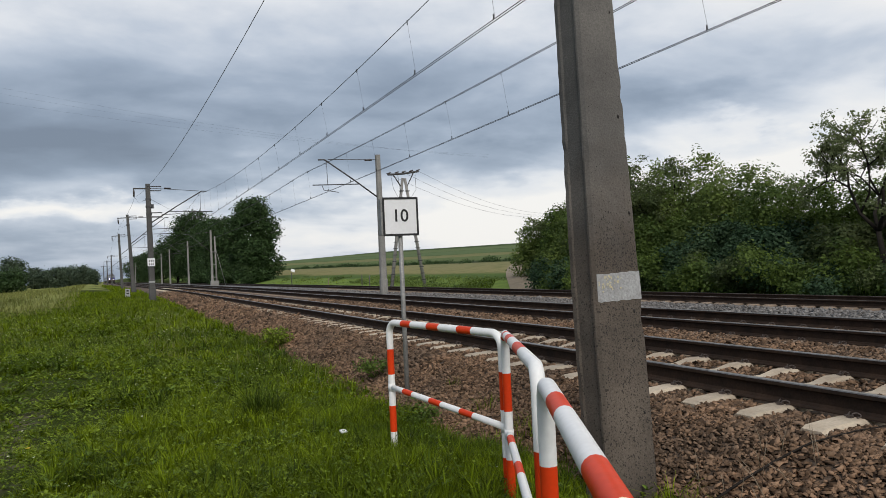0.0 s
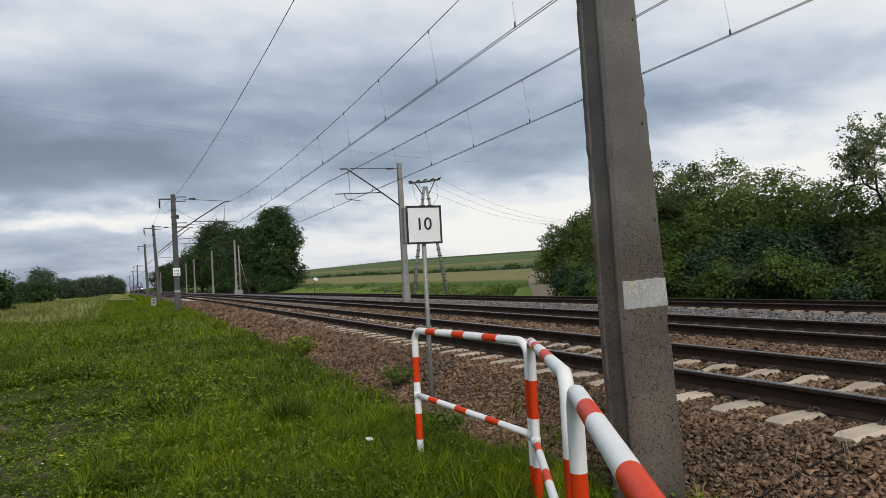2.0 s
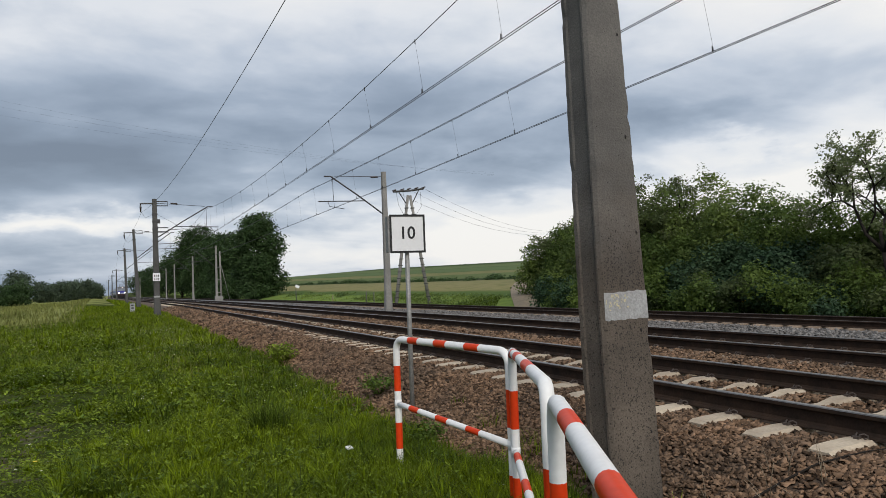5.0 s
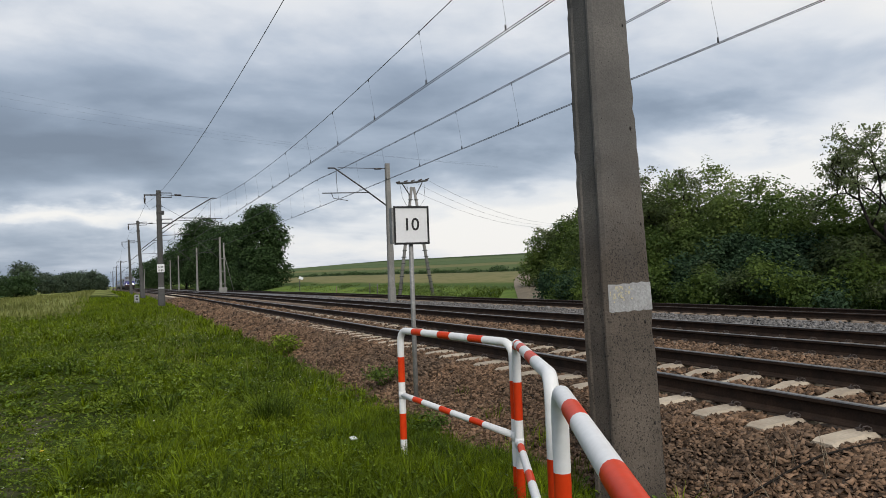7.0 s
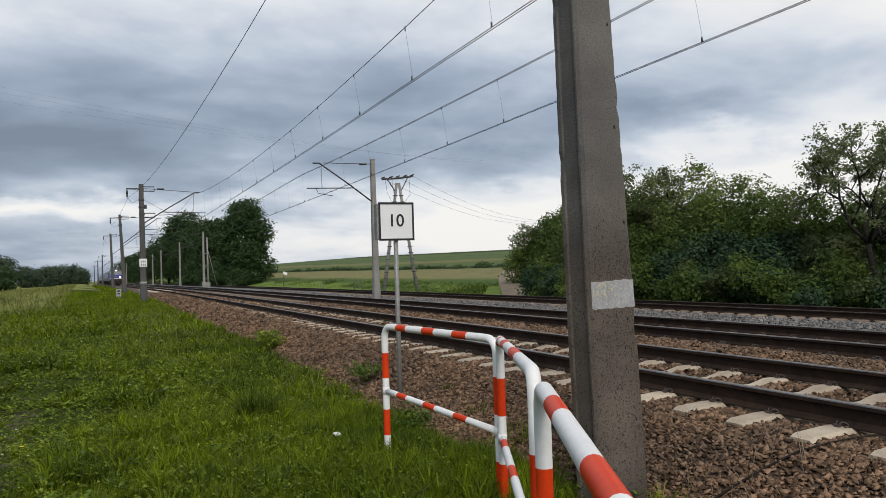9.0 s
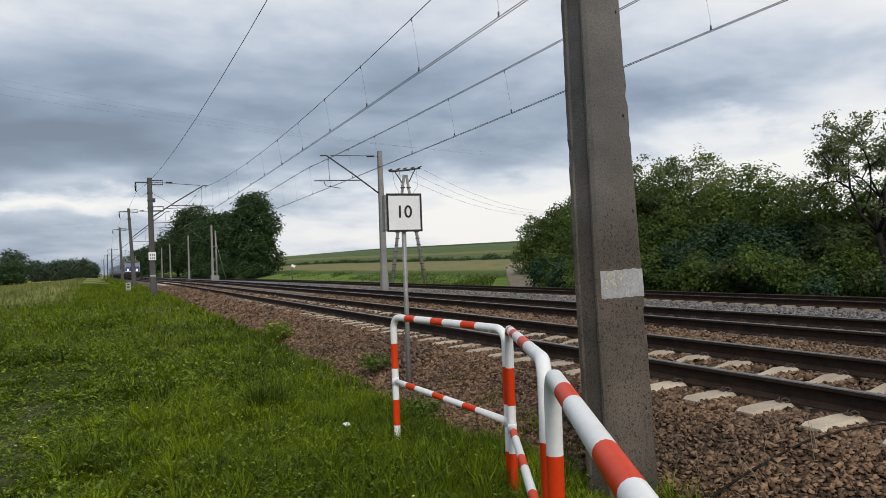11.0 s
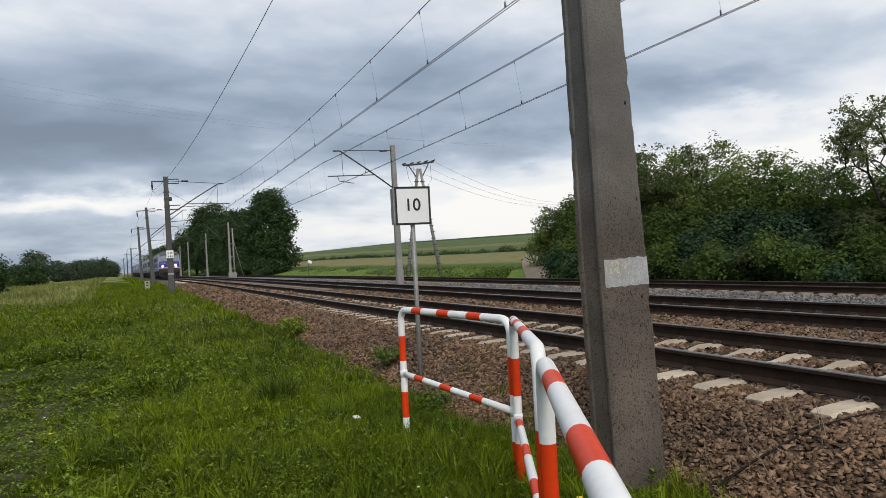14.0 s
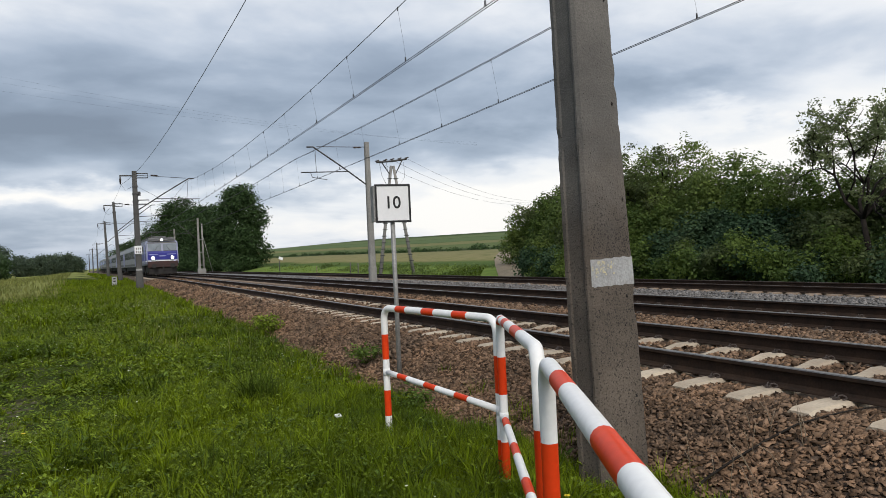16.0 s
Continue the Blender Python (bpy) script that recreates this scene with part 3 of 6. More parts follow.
# ---- the concrete mast beside the camera ----
def concrete_mast_near():
    t = thing("catenary_mast", "weathered pitted concrete mast with a grey painted band", "mast", "catenary masts", pose(-2.462, 3.15, -0.62, -0.6, -1.5, 0))
    # tapered shaft: the broad face looks back along the line
    bm = bmesh.new()
    rng = random.Random(4)

    def half(z):
        return 0.214 - 0.0050 * min(z, 1.4) - 0.0195 * max(min(z, 3.6) - 1.4, 0) - 0.010 * max(z - 3.6, 0), 0.150 - 0.002 * z
    zs = [-0.35 + 0.07 * i for i in range(60)] + [4.2, 5.2, 6.4, 7.6]
    rings = []
    for z in zs:
        a, b = half(z)
        c = 0.022
        pts = [(-a + c, -b), (a - c * 1.5, -b), (a, -b + c * 1.5), (a, b - c), (a - c, b), (-a + c, b), (-a, b - c), (-a, b - 0.06), (-a + 0.012, b - 0.075), (-a + 0.012, -b + 0.055), (-a, -b + 0.04), (-a, -b + c)]
        # arrises are chipped, worst on the outer one
        chip = rng.uniform(-0.002, 0.006) + (0.013 if rng.random() < 0.12 else 0)
        chip2 = rng.uniform(0, 0.004) + (0.008 if rng.random() < 0.06 else 0)
        ring = []
        for k, (x, y) in enumerate(pts):
            ox = -chip if k in (1, 2, 3) else chip2 * 0.6 if k in (0, 11) else chip2 if k in (6, 7) else 0
            ring.append(bm.verts.new((x + ox + rng.uniform(-0.0015, 0.0015), y + (0 if k in (0, 1) else rng.uniform(-0.002, 0.002)), z)))
        rings.append(ring)
    for r, s in zip(rings, rings[1:]):
        for k in range(len(r)):
            bm.faces.new((r[k], r[(k + 1) % len(r)], s[(k + 1) % len(r)], s[k]))
    bm.faces.new(rings[-1])
    bmesh.ops.recalc_face_normals(bm, faces=bm.faces)
    part("shaft", bm, CONCRETE_POLE, t)
    # the painted band lies on the broad face, a little proud
    bm = bmesh.new()
    (a0, b0), (a1, b1) = half(1.385), half(1.575)
    n = 14
    rows = []
    for j, (a, b, z) in enumerate(((a0, b0, 1.385), (a1, b1, 1.575))):
        rows.append([(-a + 0.024 + (2 * a - 0.05) * i / n, -b - 0.003, z + rng.uniform(-0.006, 0.006)) for i in range(n + 1)])
    vs = [[bm.verts.new(p) for p in r] for r in rows]
    back = [[bm.verts.new((p[0], p[1] + 0.004, p[2])) for p in r] for r in rows]
    for i in range(n):
        bm.faces.new((vs[0][i], vs[0][i + 1], vs[1][i + 1], vs[1][i]))
        bm.faces.new((back[0][i], vs[0][i], vs[1][i], back[1][i])) if i == 0 else None
        bm.faces.new((back[1][i], vs[1][i], vs[1][i + 1], back[1][i + 1]))
        bm.faces.new((back[0][i], back[0][i + 1], vs[0][i + 1], vs[0][i]))
    bmesh.ops.recalc_face_normals(bm, faces=bm.faces)
    part("painted_band", bm, BAND_GREY, t, "faded light grey painted band")
    # worn flakes of an old number, as plain flecks
    bm = bmesh.new()
    for i in range(34):
        x, z = rng.gauss(-0.075, 0.045), rng.gauss(1.505, 0.028)
        w, h = rng.uniform(0.004, 0.014), rng.uniform(0.006, 0.02)
        if 1.4 < z < 1.56 and -0.17 < x < 0.05:
            vs = [bm.verts.new((x + w * math.cos(k * 1.05 + i) * rng.uniform(0.5, 1), -half(z)[1] - 0.0065, z + h * math.sin(k * 1.05 + i) * rng.uniform(0.5, 1))) for k in range(6)]
            bm.faces.new(vs)
    tagged(part("paint_flakes", bm, FADED_YELLOW, t, "flaking yellowish paint marks"), kind="stuff")
    # pits in the broad face
    bm = bmesh.new()
    for i in range(2300):
        z = rng.uniform(0.1, 1.38) if rng.random() < 0.62 else 1.58 + abs(rng.gauss(0, 0.32)) if rng.random() < 0.7 else rng.uniform(1.6, 4)
        a, b = half(z)
        x = rng.uniform(-a + 0.03, a - 0.035)
        if 1.375 < z < 1.585 or z > 4.2:
            continue
        r = rng.uniform(0.0013, 0.0042) * (1.5 if rng.random() < 0.08 else 1) * (1 if z < 2.0 else 0.7)
        vs = [bm.verts.new((x + r * math.cos(k * 1.26), -b - 0.0022, z + r * rng.uniform(0.8, 1.5) * math.sin(k * 1.26))) for k in range(5)]
        bm.faces.new(vs)
    bmesh.ops.recalc_face_normals(bm, faces=bm.faces)
    tagged(part("pitting", bm, PIT, t, "dark air holes in the concrete"), kind="stuff")
    # a few large blow holes
    for f, z, r in ((0.58, 2.65, 0.010), (0.68, 1.98, 0.009), (0.52, 1.30, 0.010), (0.60, 0.60, 0.009), (0.62, 3.38, 0.008), (0.35, 1.1, 0.007)):
        a, bb = half(z)
        part("blow_hole", tube(bmesh.new(), [(f * a, -bb - 0.003, z - r), (f * a + 0.002, -bb - 0.004, z), (f * a - 0.001, -bb - 0.003, z + r * 1.4)], [r * 0.5, r * 0.75, r * 0.35], 7), PIT, t)
    # bracket and cantilever above
    bm = bmesh.new()
    tube(bm, [(0.1, 0, 5.1), (3.2, 0, 7.5)], 0.03)
    tube(bm, [(0.1, 0, 7.3), (2.9, 0, 7.3)], 0.012, 6)
    part("cantilever", bm, BRACKET, t)


concrete_mast_near()


# ---- red and white barriers ----
def barrier(a, b, za, zb, foot_a, foot_b, reds_top, reds_a, reds_b, reds_mid, mid_a, mid_b, r=0.0300):
    """A bent tube: two posts and a top rail, with a rail half way up. reds_*: stretches painted red, from the top of a post or the start of a rail."""
    t = thing("safety_barrier", "red and white striped tubular steel safety barrier in grass", "barrier", "barriers by the crossing")
    A, B = Vector((*a, za)), Vector((*b, zb))
    d = (B - A).normalized()
    k = 0.10
    arc = [math.radians(v) for v in range(0, 91, 15)]
    path = [Vector((*a, foot_a))] + [A + Vector((0, 0, -k)) + d * (k - k * math.cos(v)) + Vector((0, 0, k * math.sin(v))) for v in arc]
    path += [B - d * k + d * k * math.sin(v) + Vector((0, 0, -k + k * math.cos(v))) for v in arc] + [Vector((*b, foot_b))]
    la = za - foot_a
    lt = (path[8] - path[7]).length
    bend = sum((path[i + 1] - path[i]).length for i in range(1, 7))
    start_top = la - k + bend - k
    end_post = start_top + k + lt + bend + k - k
    bands = [(la - e, la - s) for s, e in reds_a] + [(start_top + s, start_top + e) for s, e in reds_top]
    tail = la - k + bend + lt + bend - k
    bands += [(tail + s, tail + e) for s, e in reds_b]
    marks = [v for p in bands for v in p]
    part("frame", tube(bmesh.new(), split_path(path, marks), r, 16, bands), [WHITE_PAINT, RED_PAINT], t, "glossy red and white tube")
    zmA, zmB = mid_a, mid_b
    mid = [Vector((*a, zmA)), Vector((*b, zmB))]
    part("middle_rail", tube(bmesh.new(), split_path(mid, [v for p in reds_mid for v in p]), r * 0.82, 14, reds_mid), [WHITE_PAINT, RED_PAINT], t)
    for p, z in ((a, zmA), (b, zmB)):
        part("weld_collar", tube(bmesh.new(), [(p[0], p[1], z - 0.033), (p[0], p[1], z + 0.033)], r * 1.06, 16), WHITE_PAINT, t)
    return t


barrier((-3.44, 5.06), (-3.185, 3.476), 0.580, 0.563, -0.70, -0.74, [(0.239, 0.398), (0.655, 0.829), (1.087, 1.27)],
        [(0.236, 0.458), (0.734, 0.961)], [(0.265, 0.53), (0.86, 1.115)], [(0.215, 0.363), (0.636, 0.801), (1.066, 1.234)], 0.008, -0.088)
barrier((-3.209, 3.383), (-4.195, 1.356), 0.572, 0.658, -0.70, -0.6, [(0.03, 0.09), (0.20, 0.30), (0.54, 0.80), (1.22, 1.58)],
        [(0.27, 0.53), (0.86, 1.115)], [(0.305, 0.62), (0.9, 1.3)], [(0.121, 0.327), (0.80, 1.03), (1.48, 1.71)], -0.115, -0.09)
barrier((-4.33, 1.095), (-5.055, -0.342), 0.655, 0.652, -0.6, -0.6, [(0.345, 0.55), (1.03, 1.285)],
        [(0.278, 0.60), (0.9, 1.3)], [(0.3, 0.6)], [(0.4, 0.7)], -0.05, -0.05)


# ---- the white board with 10 ----
def digits(text, size, material, parent, m):
    cu = bpy.data.curves.new("digits", "FONT")
    cu.body, cu.size, cu.align_x, cu.align_y, cu.extrude, cu.offset = text, size, "CENTER", "CENTER", 0.002, 0.0025
    tmp = new("tmp_text", cu)
    bpy.context.view_layer.update()
    me = bpy.data.meshes.new_from_object(tmp.evaluated_get(bpy.context.evaluated_depsgraph_get()))
    bpy.data.objects.remove(tmp)
    me.materials.clear()
    me.materials.append(material)
    ob = new("digits", me)
    ob.parent = parent
    ob.matrix_basis = m
    return tagged(ob, "black number 10")


def speed_board():
    t = thing("line_sign", "square white sign reading 10 with black border on a grey pole", "sign", m=pose(-2.25, 7.75, -0.55, 0, 0, -4))
    part("pole", tube(bmesh.new(), [(0, 0.03, -0.5), (0, 0.03, 2.45)], 0.03, 12), STEEL_GREY, t, "grey galvanised steel pole")
    part("board", box(bmesh.new(), -0.238, 0.238, -0.026, -0.004, 2.02, 2.515, 0.004), SIGN_WHITE, t, "white enamelled plate")
    for name, x0, x1, z0, z1 in (("border", -0.240, 0.240, 2.49, 2.517), ("border", -0.240, 0.240, 2.018, 2.045), ("border", -0.240, -0.214, 2.0452, 2.4898), ("border", 0.214, 0.240, 2.0452, 2.4898)):
        part(name, box(bmesh.new(), x0, x1, -0.030, -0.0265, z0, z1), SIGN_BLACK, t)
    digits("10", 0.225, SIGN_BLACK, t, pose(-0.005, -0.0285, 2.272, 90))
    # a box section behind the plate
    part("back_box", box(bmesh.new(), -0.262, -0.2405, -0.02, 0.11, 2.03, 2.50, 0.004), STEEL_GREY, t)
    for z in (2.12, 2.41):
        part("clamp", box(bmesh.new(), -0.06, 0.06, -0.003, 0.066, z - 0.015, z + 0.015, 0.003), STEEL_GREY, t)


speed_board()


# ---- catenary masts further on ----
def mast(x, y, z, height, arm, material, w0=0.36, w1=0.2, lean=(0, 0), plate=False, feeder=True, label="", joint=(0.62, 0.935)):
    """arm: signed reach of the cantilever over the track; it rises to the carrying wire."""
    t = thing("catenary_mast", label or "grey concrete overhead line mast with a steel cantilever", "mast", "catenary masts", pose(x, y, z, lean[1], lean[0], 0))
    bm = bmesh.new()
    secs = [0, 0.9, 1.0, height * 0.4, height * 0.75, height]
    rings = []
    for h in secs:
        w = w0 + (w1 - w0) * h / height
        if h <= 0.9:
            w *= 1.12
        c = w * 0.16
        e = w / 2
        pts = [(-e + c, -e), (e - c, -e), (e, -e + c), (e, e - c), (e - c, e), (-e + c, e), (-e, e - c), (-e, -e + c)]
        rings.append([bm.verts.new((px, py, h)) for px, py in pts])
    for r, s in zip(rings, rings[1:]):
        for k in range(8):
            bm.faces.new((r[k], r[(k + 1) % 8], s[(k + 1) % 8], s[k]))
    bm.faces.new(rings[-1])
    bmesh.ops.recalc_face_normals(bm, faces=bm.faces)
    part("shaft", bm, material, t)
    s = 1 if arm > 0 else -1
    reach = abs(arm)
    foot, tip = height * joint[0], height * joint[1]
    part("cantilever", tube(bmesh.new(), [(0.1 * s, 0, foot), (s * reach * 0.5, 0, (foot + tip) / 2), (s * reach, 0, tip), (s * (reach + 0.35), 0, tip - 0.01)], 0.04, 8), BRACKET, t)
    part("top_stay", tube(bmesh.new(), [(0, 0, height * 0.965), (s * (reach - 0.2), 0, tip + 0.02)], 0.018, 6), BRACKET, t)
    part("insulator", tube(bmesh.new(), [(s * (1.05 if feeder else 0.35), 0, height * 0.963), (s * (1.5 if feeder else 0.75), 0, height * 0.961)], 0.05, 8), INSULATOR, t)
    part("registration_arm", tube(bmesh.new(), [(s * reach * 0.36, 0, foot + (tip - foot) * 0.36), (s * (reach + 0.7), 0, foot + (tip - foot) * 0.33)], 0.028, 6), BRACKET, t)
    part("steady_arm", tube(bmesh.new(), [(s * (reach + 0.2), 0, foot + (tip - foot) * 0.33), (s * (reach + 0.1), 0, foot + (tip - foot) * 0.2), (s * (reach - 0.7), 0, foot + (tip - foot) * 0.14)], 0.018, 6), BRACKET, t)
    part("hanger", tube(bmesh.new(), [(s * (reach - 0.1), 0, tip), (s * (reach - 0.12), 0, foot + (tip - foot) * 0.33)], 0.012, 6), BRACKET, t)
    if feeder:
        part("crossbar", box(bmesh.new(), -0.95, 0.2, -0.05, 0.05, height * 0.955, height * 0.955 + 0.09), BRACKET, t)
        q = height * 0.96
        part("stay_frame", tube(bmesh.new(), [(0.1, 0, q - 0.15), (0.85, 0, q - 0.15), (0.85, 0, q + 0.15), (0.1, 0, q + 0.15)], 0.035, 6), BRACKET, t)
        part("jumper", tube(bmesh.new(), [(-0.9, 0, height * 0.955 - 0.5), (-0.6, 0.1, height * 0.955 - 0.95), (-0.15, 0.05, height * 0.955 - 0.7)], 0.012, 4), WIRE, t)
        part("insulator", tube(bmesh.new(), [(-0.9, 0, height * 0.955), (-0.9, 0, height * 0.955 - 0.22), (-0.9, 0, height * 0.955 - 0.55)], [0.03, 0.07, 0.04], 8), INSULATOR, t)
        part("strap", box(bmesh.new(), -w0 * 0.42, w0 * 0.42, -w0 * 0.42, w0 * 0.42, height * 0.86, height * 0.875), BRACKET, t)
    if plate:
        part("number_plate", box(bmesh.new(), -0.24, 0.24, -0.24, -0.21, 2.40, 2.95, 0.01), SIGN_WHITE, t, "white plate with two rows of marks")
        for zz in (2.75, 2.52):
            for xx in (-0.12, 0.02, 0.13):
                part("plate_mark", box(bmesh.new(), xx - 0.025, xx + 0.030, -0.246, -0.2405, zz - 0.06, zz + 0.07), BAR_INK, t)
        part("painted_band", box(bmesh.new(), -0.20, 0.20, -0.202, 0.202, 1.25, 1.37), BAND_GREY, t)
        for f in (0.80, 0.735, 0.63):
            part("strap", box(bmesh.new(), -0.19, 0.19, -0.19, 0.19, height * f, height * f + 0.10), BRACKET, t)
        part("clamp_box", box(bmesh.new(), 0.14, 0.34, -0.1, 0.1, height * 0.79, height * 0.79 + 0.28, 0.02), BRACKET, t)
        q = height * 0.735
        part("stay_frame", tube(bmesh.new(), [(0.1, 0, q - 0.14), (0.85, 0, q - 0.14), (0.85, 0, q + 0.14), (0.1, 0, q + 0.14)], 0.035, 6), BRACKET, t)
        part("lower_stay", tube(bmesh.new(), [(0.85, 0, q), (2.05, 0.1, q + 0.05)], 0.02, 6), BRACKET, t)
        part("jumper", tube(bmesh.new(), [(2.05, 0.1, q + 0.05), (2.45, 0.1, q - 0.1), (2.6, 0.1, q - 0.45), (2.3, 0.1, q - 0.85), (2.15, 0.1, q - 1.05)], 0.018, 5), WIRE, t)
        part("guy", tube(bmesh.new(), [(0.15, 0.1, height * 0.87), (1.9, 0.1, q + 0.05)], 0.012, 4), WIRE, t)
        part("lower_arm", tube(bmesh.new(), [(0.1, 0, height * 0.612), (2.0, 0, height * 0.618)], 0.022, 6), BRACKET, t)
    return t


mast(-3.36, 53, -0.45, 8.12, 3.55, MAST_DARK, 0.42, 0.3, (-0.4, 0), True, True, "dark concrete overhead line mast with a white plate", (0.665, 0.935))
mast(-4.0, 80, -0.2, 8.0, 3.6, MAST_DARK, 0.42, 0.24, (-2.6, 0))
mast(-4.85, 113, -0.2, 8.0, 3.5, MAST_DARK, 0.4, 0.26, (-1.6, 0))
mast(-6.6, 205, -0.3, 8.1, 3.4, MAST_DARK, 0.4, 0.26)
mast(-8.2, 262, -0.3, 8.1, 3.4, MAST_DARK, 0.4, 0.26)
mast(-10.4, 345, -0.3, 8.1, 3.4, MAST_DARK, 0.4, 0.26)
mast(7.72, 36.5, -0.5, 7.8, -3.0, CONCRETE_FAR, 0.36, 0.24, (-0.2, 0), False, False, "light grey concrete mast between the tracks", (0.70, 0.96))
for mx, my in ((6.75, 105.5), (6.25, 136), (5.5, 173), (5.2, 200), (1.2, 300)):
    t = mast(mx, my, -0.45, 8.0, -3.0, CONCRETE_FAR, 0.34, 0.24, (0, 0), False, False)
    if my == 105.5:
        part("second_post", tube(bmesh.new(), [(0.62, 0.3, -0.2), (0.55, 0.3, 7.2)], [0.14, 0.10], 6), CONCRETE_FAR, t)
        part("guy", tube(bmesh.new(), [(0.6, 0, 5.4), (1.9, 1.0, 0.2)], 0.035, 5), STEEL_GREY, t, "steel anchor stay")
        for z in (1.3, 3.1, 4.9):
            part("tie_bar", box(bmesh.new(), 0.05, 0.62, -0.04, 0.34, z, z + 0.1), STEEL_GREY, t)
        part("footing", box(bmesh.new(), -0.26, 0.82, -0.3, 0.5, -0.4, 0.85, 0.03), CONCRETE_FAR, t, "pale concrete footing")


# ---- overhead wires ----
def wires():
    def along(z_of, x_of, y0, y1, step=2.5):
        n = int((y1 - y0) / step) + 1
        return [(x_of(y), y, z_of(y)) for y in np.linspace(y0, y1, n)]

    def sag(y, ys, zs, low):
        for a, b, z0, z1 in zip(ys, ys[1:], zs, zs[1:]):
            if a <= y <= b:
                u = (y - a) / (b - a)
                return z0 + (z1 - z0) * u - 4 * low * u * (1 - u)
        return zs[-1]
    spans1 = ([-47, 3, 53, 80, 113, 160, 205, 262, 345], [6.9, 6.55, 7.0, 6.9, 6.9, 6.9, 6.9, 6.9, 6.9])
    spans2 = ([-63, -13, 36.5, 71, 105.5, 136, 173, 200, 250, 300], [6.22] * 10)
    for label, x0, spans, contact, low in (("track one", 0.0, spans1, 4.97, 0.85), ("track two", 3.53, spans2, 4.80, 0.30)):
        t = thing("catenary", "thin dark overhead wires with droppers above a track", "overhead wire", "overhead wires")

        def zz(y, spans=spans, low=low):
            s = 50.0
            for a, b in zip(spans[0], spans[0][1:]):
                if a <= y <= b:
                    s = b - a
            return sag(y, spans[0], spans[1], low * (s / 50) ** 2)

        def stag(y, spans=spans, x0=x0):
            return x0 + track_x(y) + 0.12 * math.sin(y / 16.0)
        end = spans[0][-1]
        for off in ((0.0,) if x0 == 0 else (-0.03, 0.03)):
            part("messenger_wire", tube(bmesh.new(), along(zz, lambda y: x0 + off + track_x(y), -12, end), 0.0085, 5), WIRE, t)
        for off in (-0.028, 0.028):
            part("contact_wire", tube(bmesh.new(), along(lambda y: contact, lambda y: stag(y) + off, -12, end), 0.0072, 5), WIRE, t)
        y = -8.0 if x0 == 0 else -9.0
        while y < 75:
            if zz(y) - contact > 0.25:
                bm = tube(bmesh.new(), [(stag(y), y, contact), (x0 + track_x(y), y + 0.15, zz(y))], 0.0022, 4)
                tube(bm, [(stag(y) - 0.03, y, contact), (stag(y) - 0.03, y, contact + 0.09)], 0.014, 5)
                tube(bm, [(x0 + track_x(y), y + 0.15, zz(y) - 0.07), (x0 + track_x(y), y + 0.15, zz(y) + 0.02)], 0.012, 5)
                part("dropper", bm, WIRE, t)
            y += 3.42
    t = thing("feeder_wire", "single dark wire carried on mast brackets", "overhead wire")
    ys = [-47, 3, 53, 80, 113, 160, 205, 262, 345]
    xs = [-2.4, -2.6, -4.26, -5.1, -5.95, -6.7, -7.6, -9.2, -11.4]
    pts = []
    for i in range(len(ys) - 1):
        for u in np.linspace(0, 1, 14)[(0 if i == 0 else 1):]:
            y = ys[i] + (ys[i + 1] - ys[i]) * u
            pts.append((xs[i] + (xs[i + 1] - xs[i]) * u, y, 6.75 - 4 * 0.9 * ((ys[i + 1] - ys[i]) / 50) ** 2 * u * (1 - u)))
    part("wire", tube(bmesh.new(), pts[4:], 0.008, 5), WIRE, t)
    # a distant high line
    t = thing("power_line", "faint high voltage wires far across the sky", "power line")
    for k, (z0, z1) in enumerate(((60.5, 53), (57, 50.5), (52, 47))):
        pts = [(-150 + 20 * i, 250, z0 + 24 - (z0 - z1 + 2.2) * i * 0.28 - 0.14 * i * (16 - i)) for i in range(4, 15)]
        part("wire", tube(bmesh.new(), [(-5.66 + 0.55 * (x + 5.66), 137, 1.06 + 0.55 * (z - 1.06)) for x, y, z in pts], 0.007, 4), WIRE, t)
    # its pylon
    top = 1.06 + 0.55 * 70
    part("pylon_body", tube(bmesh.new(), [(-41.1, 137, -1.0), (-41.1, 137, top)], [0.9, 0.25], 6), STEEL_GREY, t)
    for z in (top - 1.2, top - 3.4, top - 6.4):
        part("pylon_arm", tube(bmesh.new(), [(-43.5, 137, z), (-38.7, 137, z)], 0.12, 6), STEEL_GREY, t)


wires()


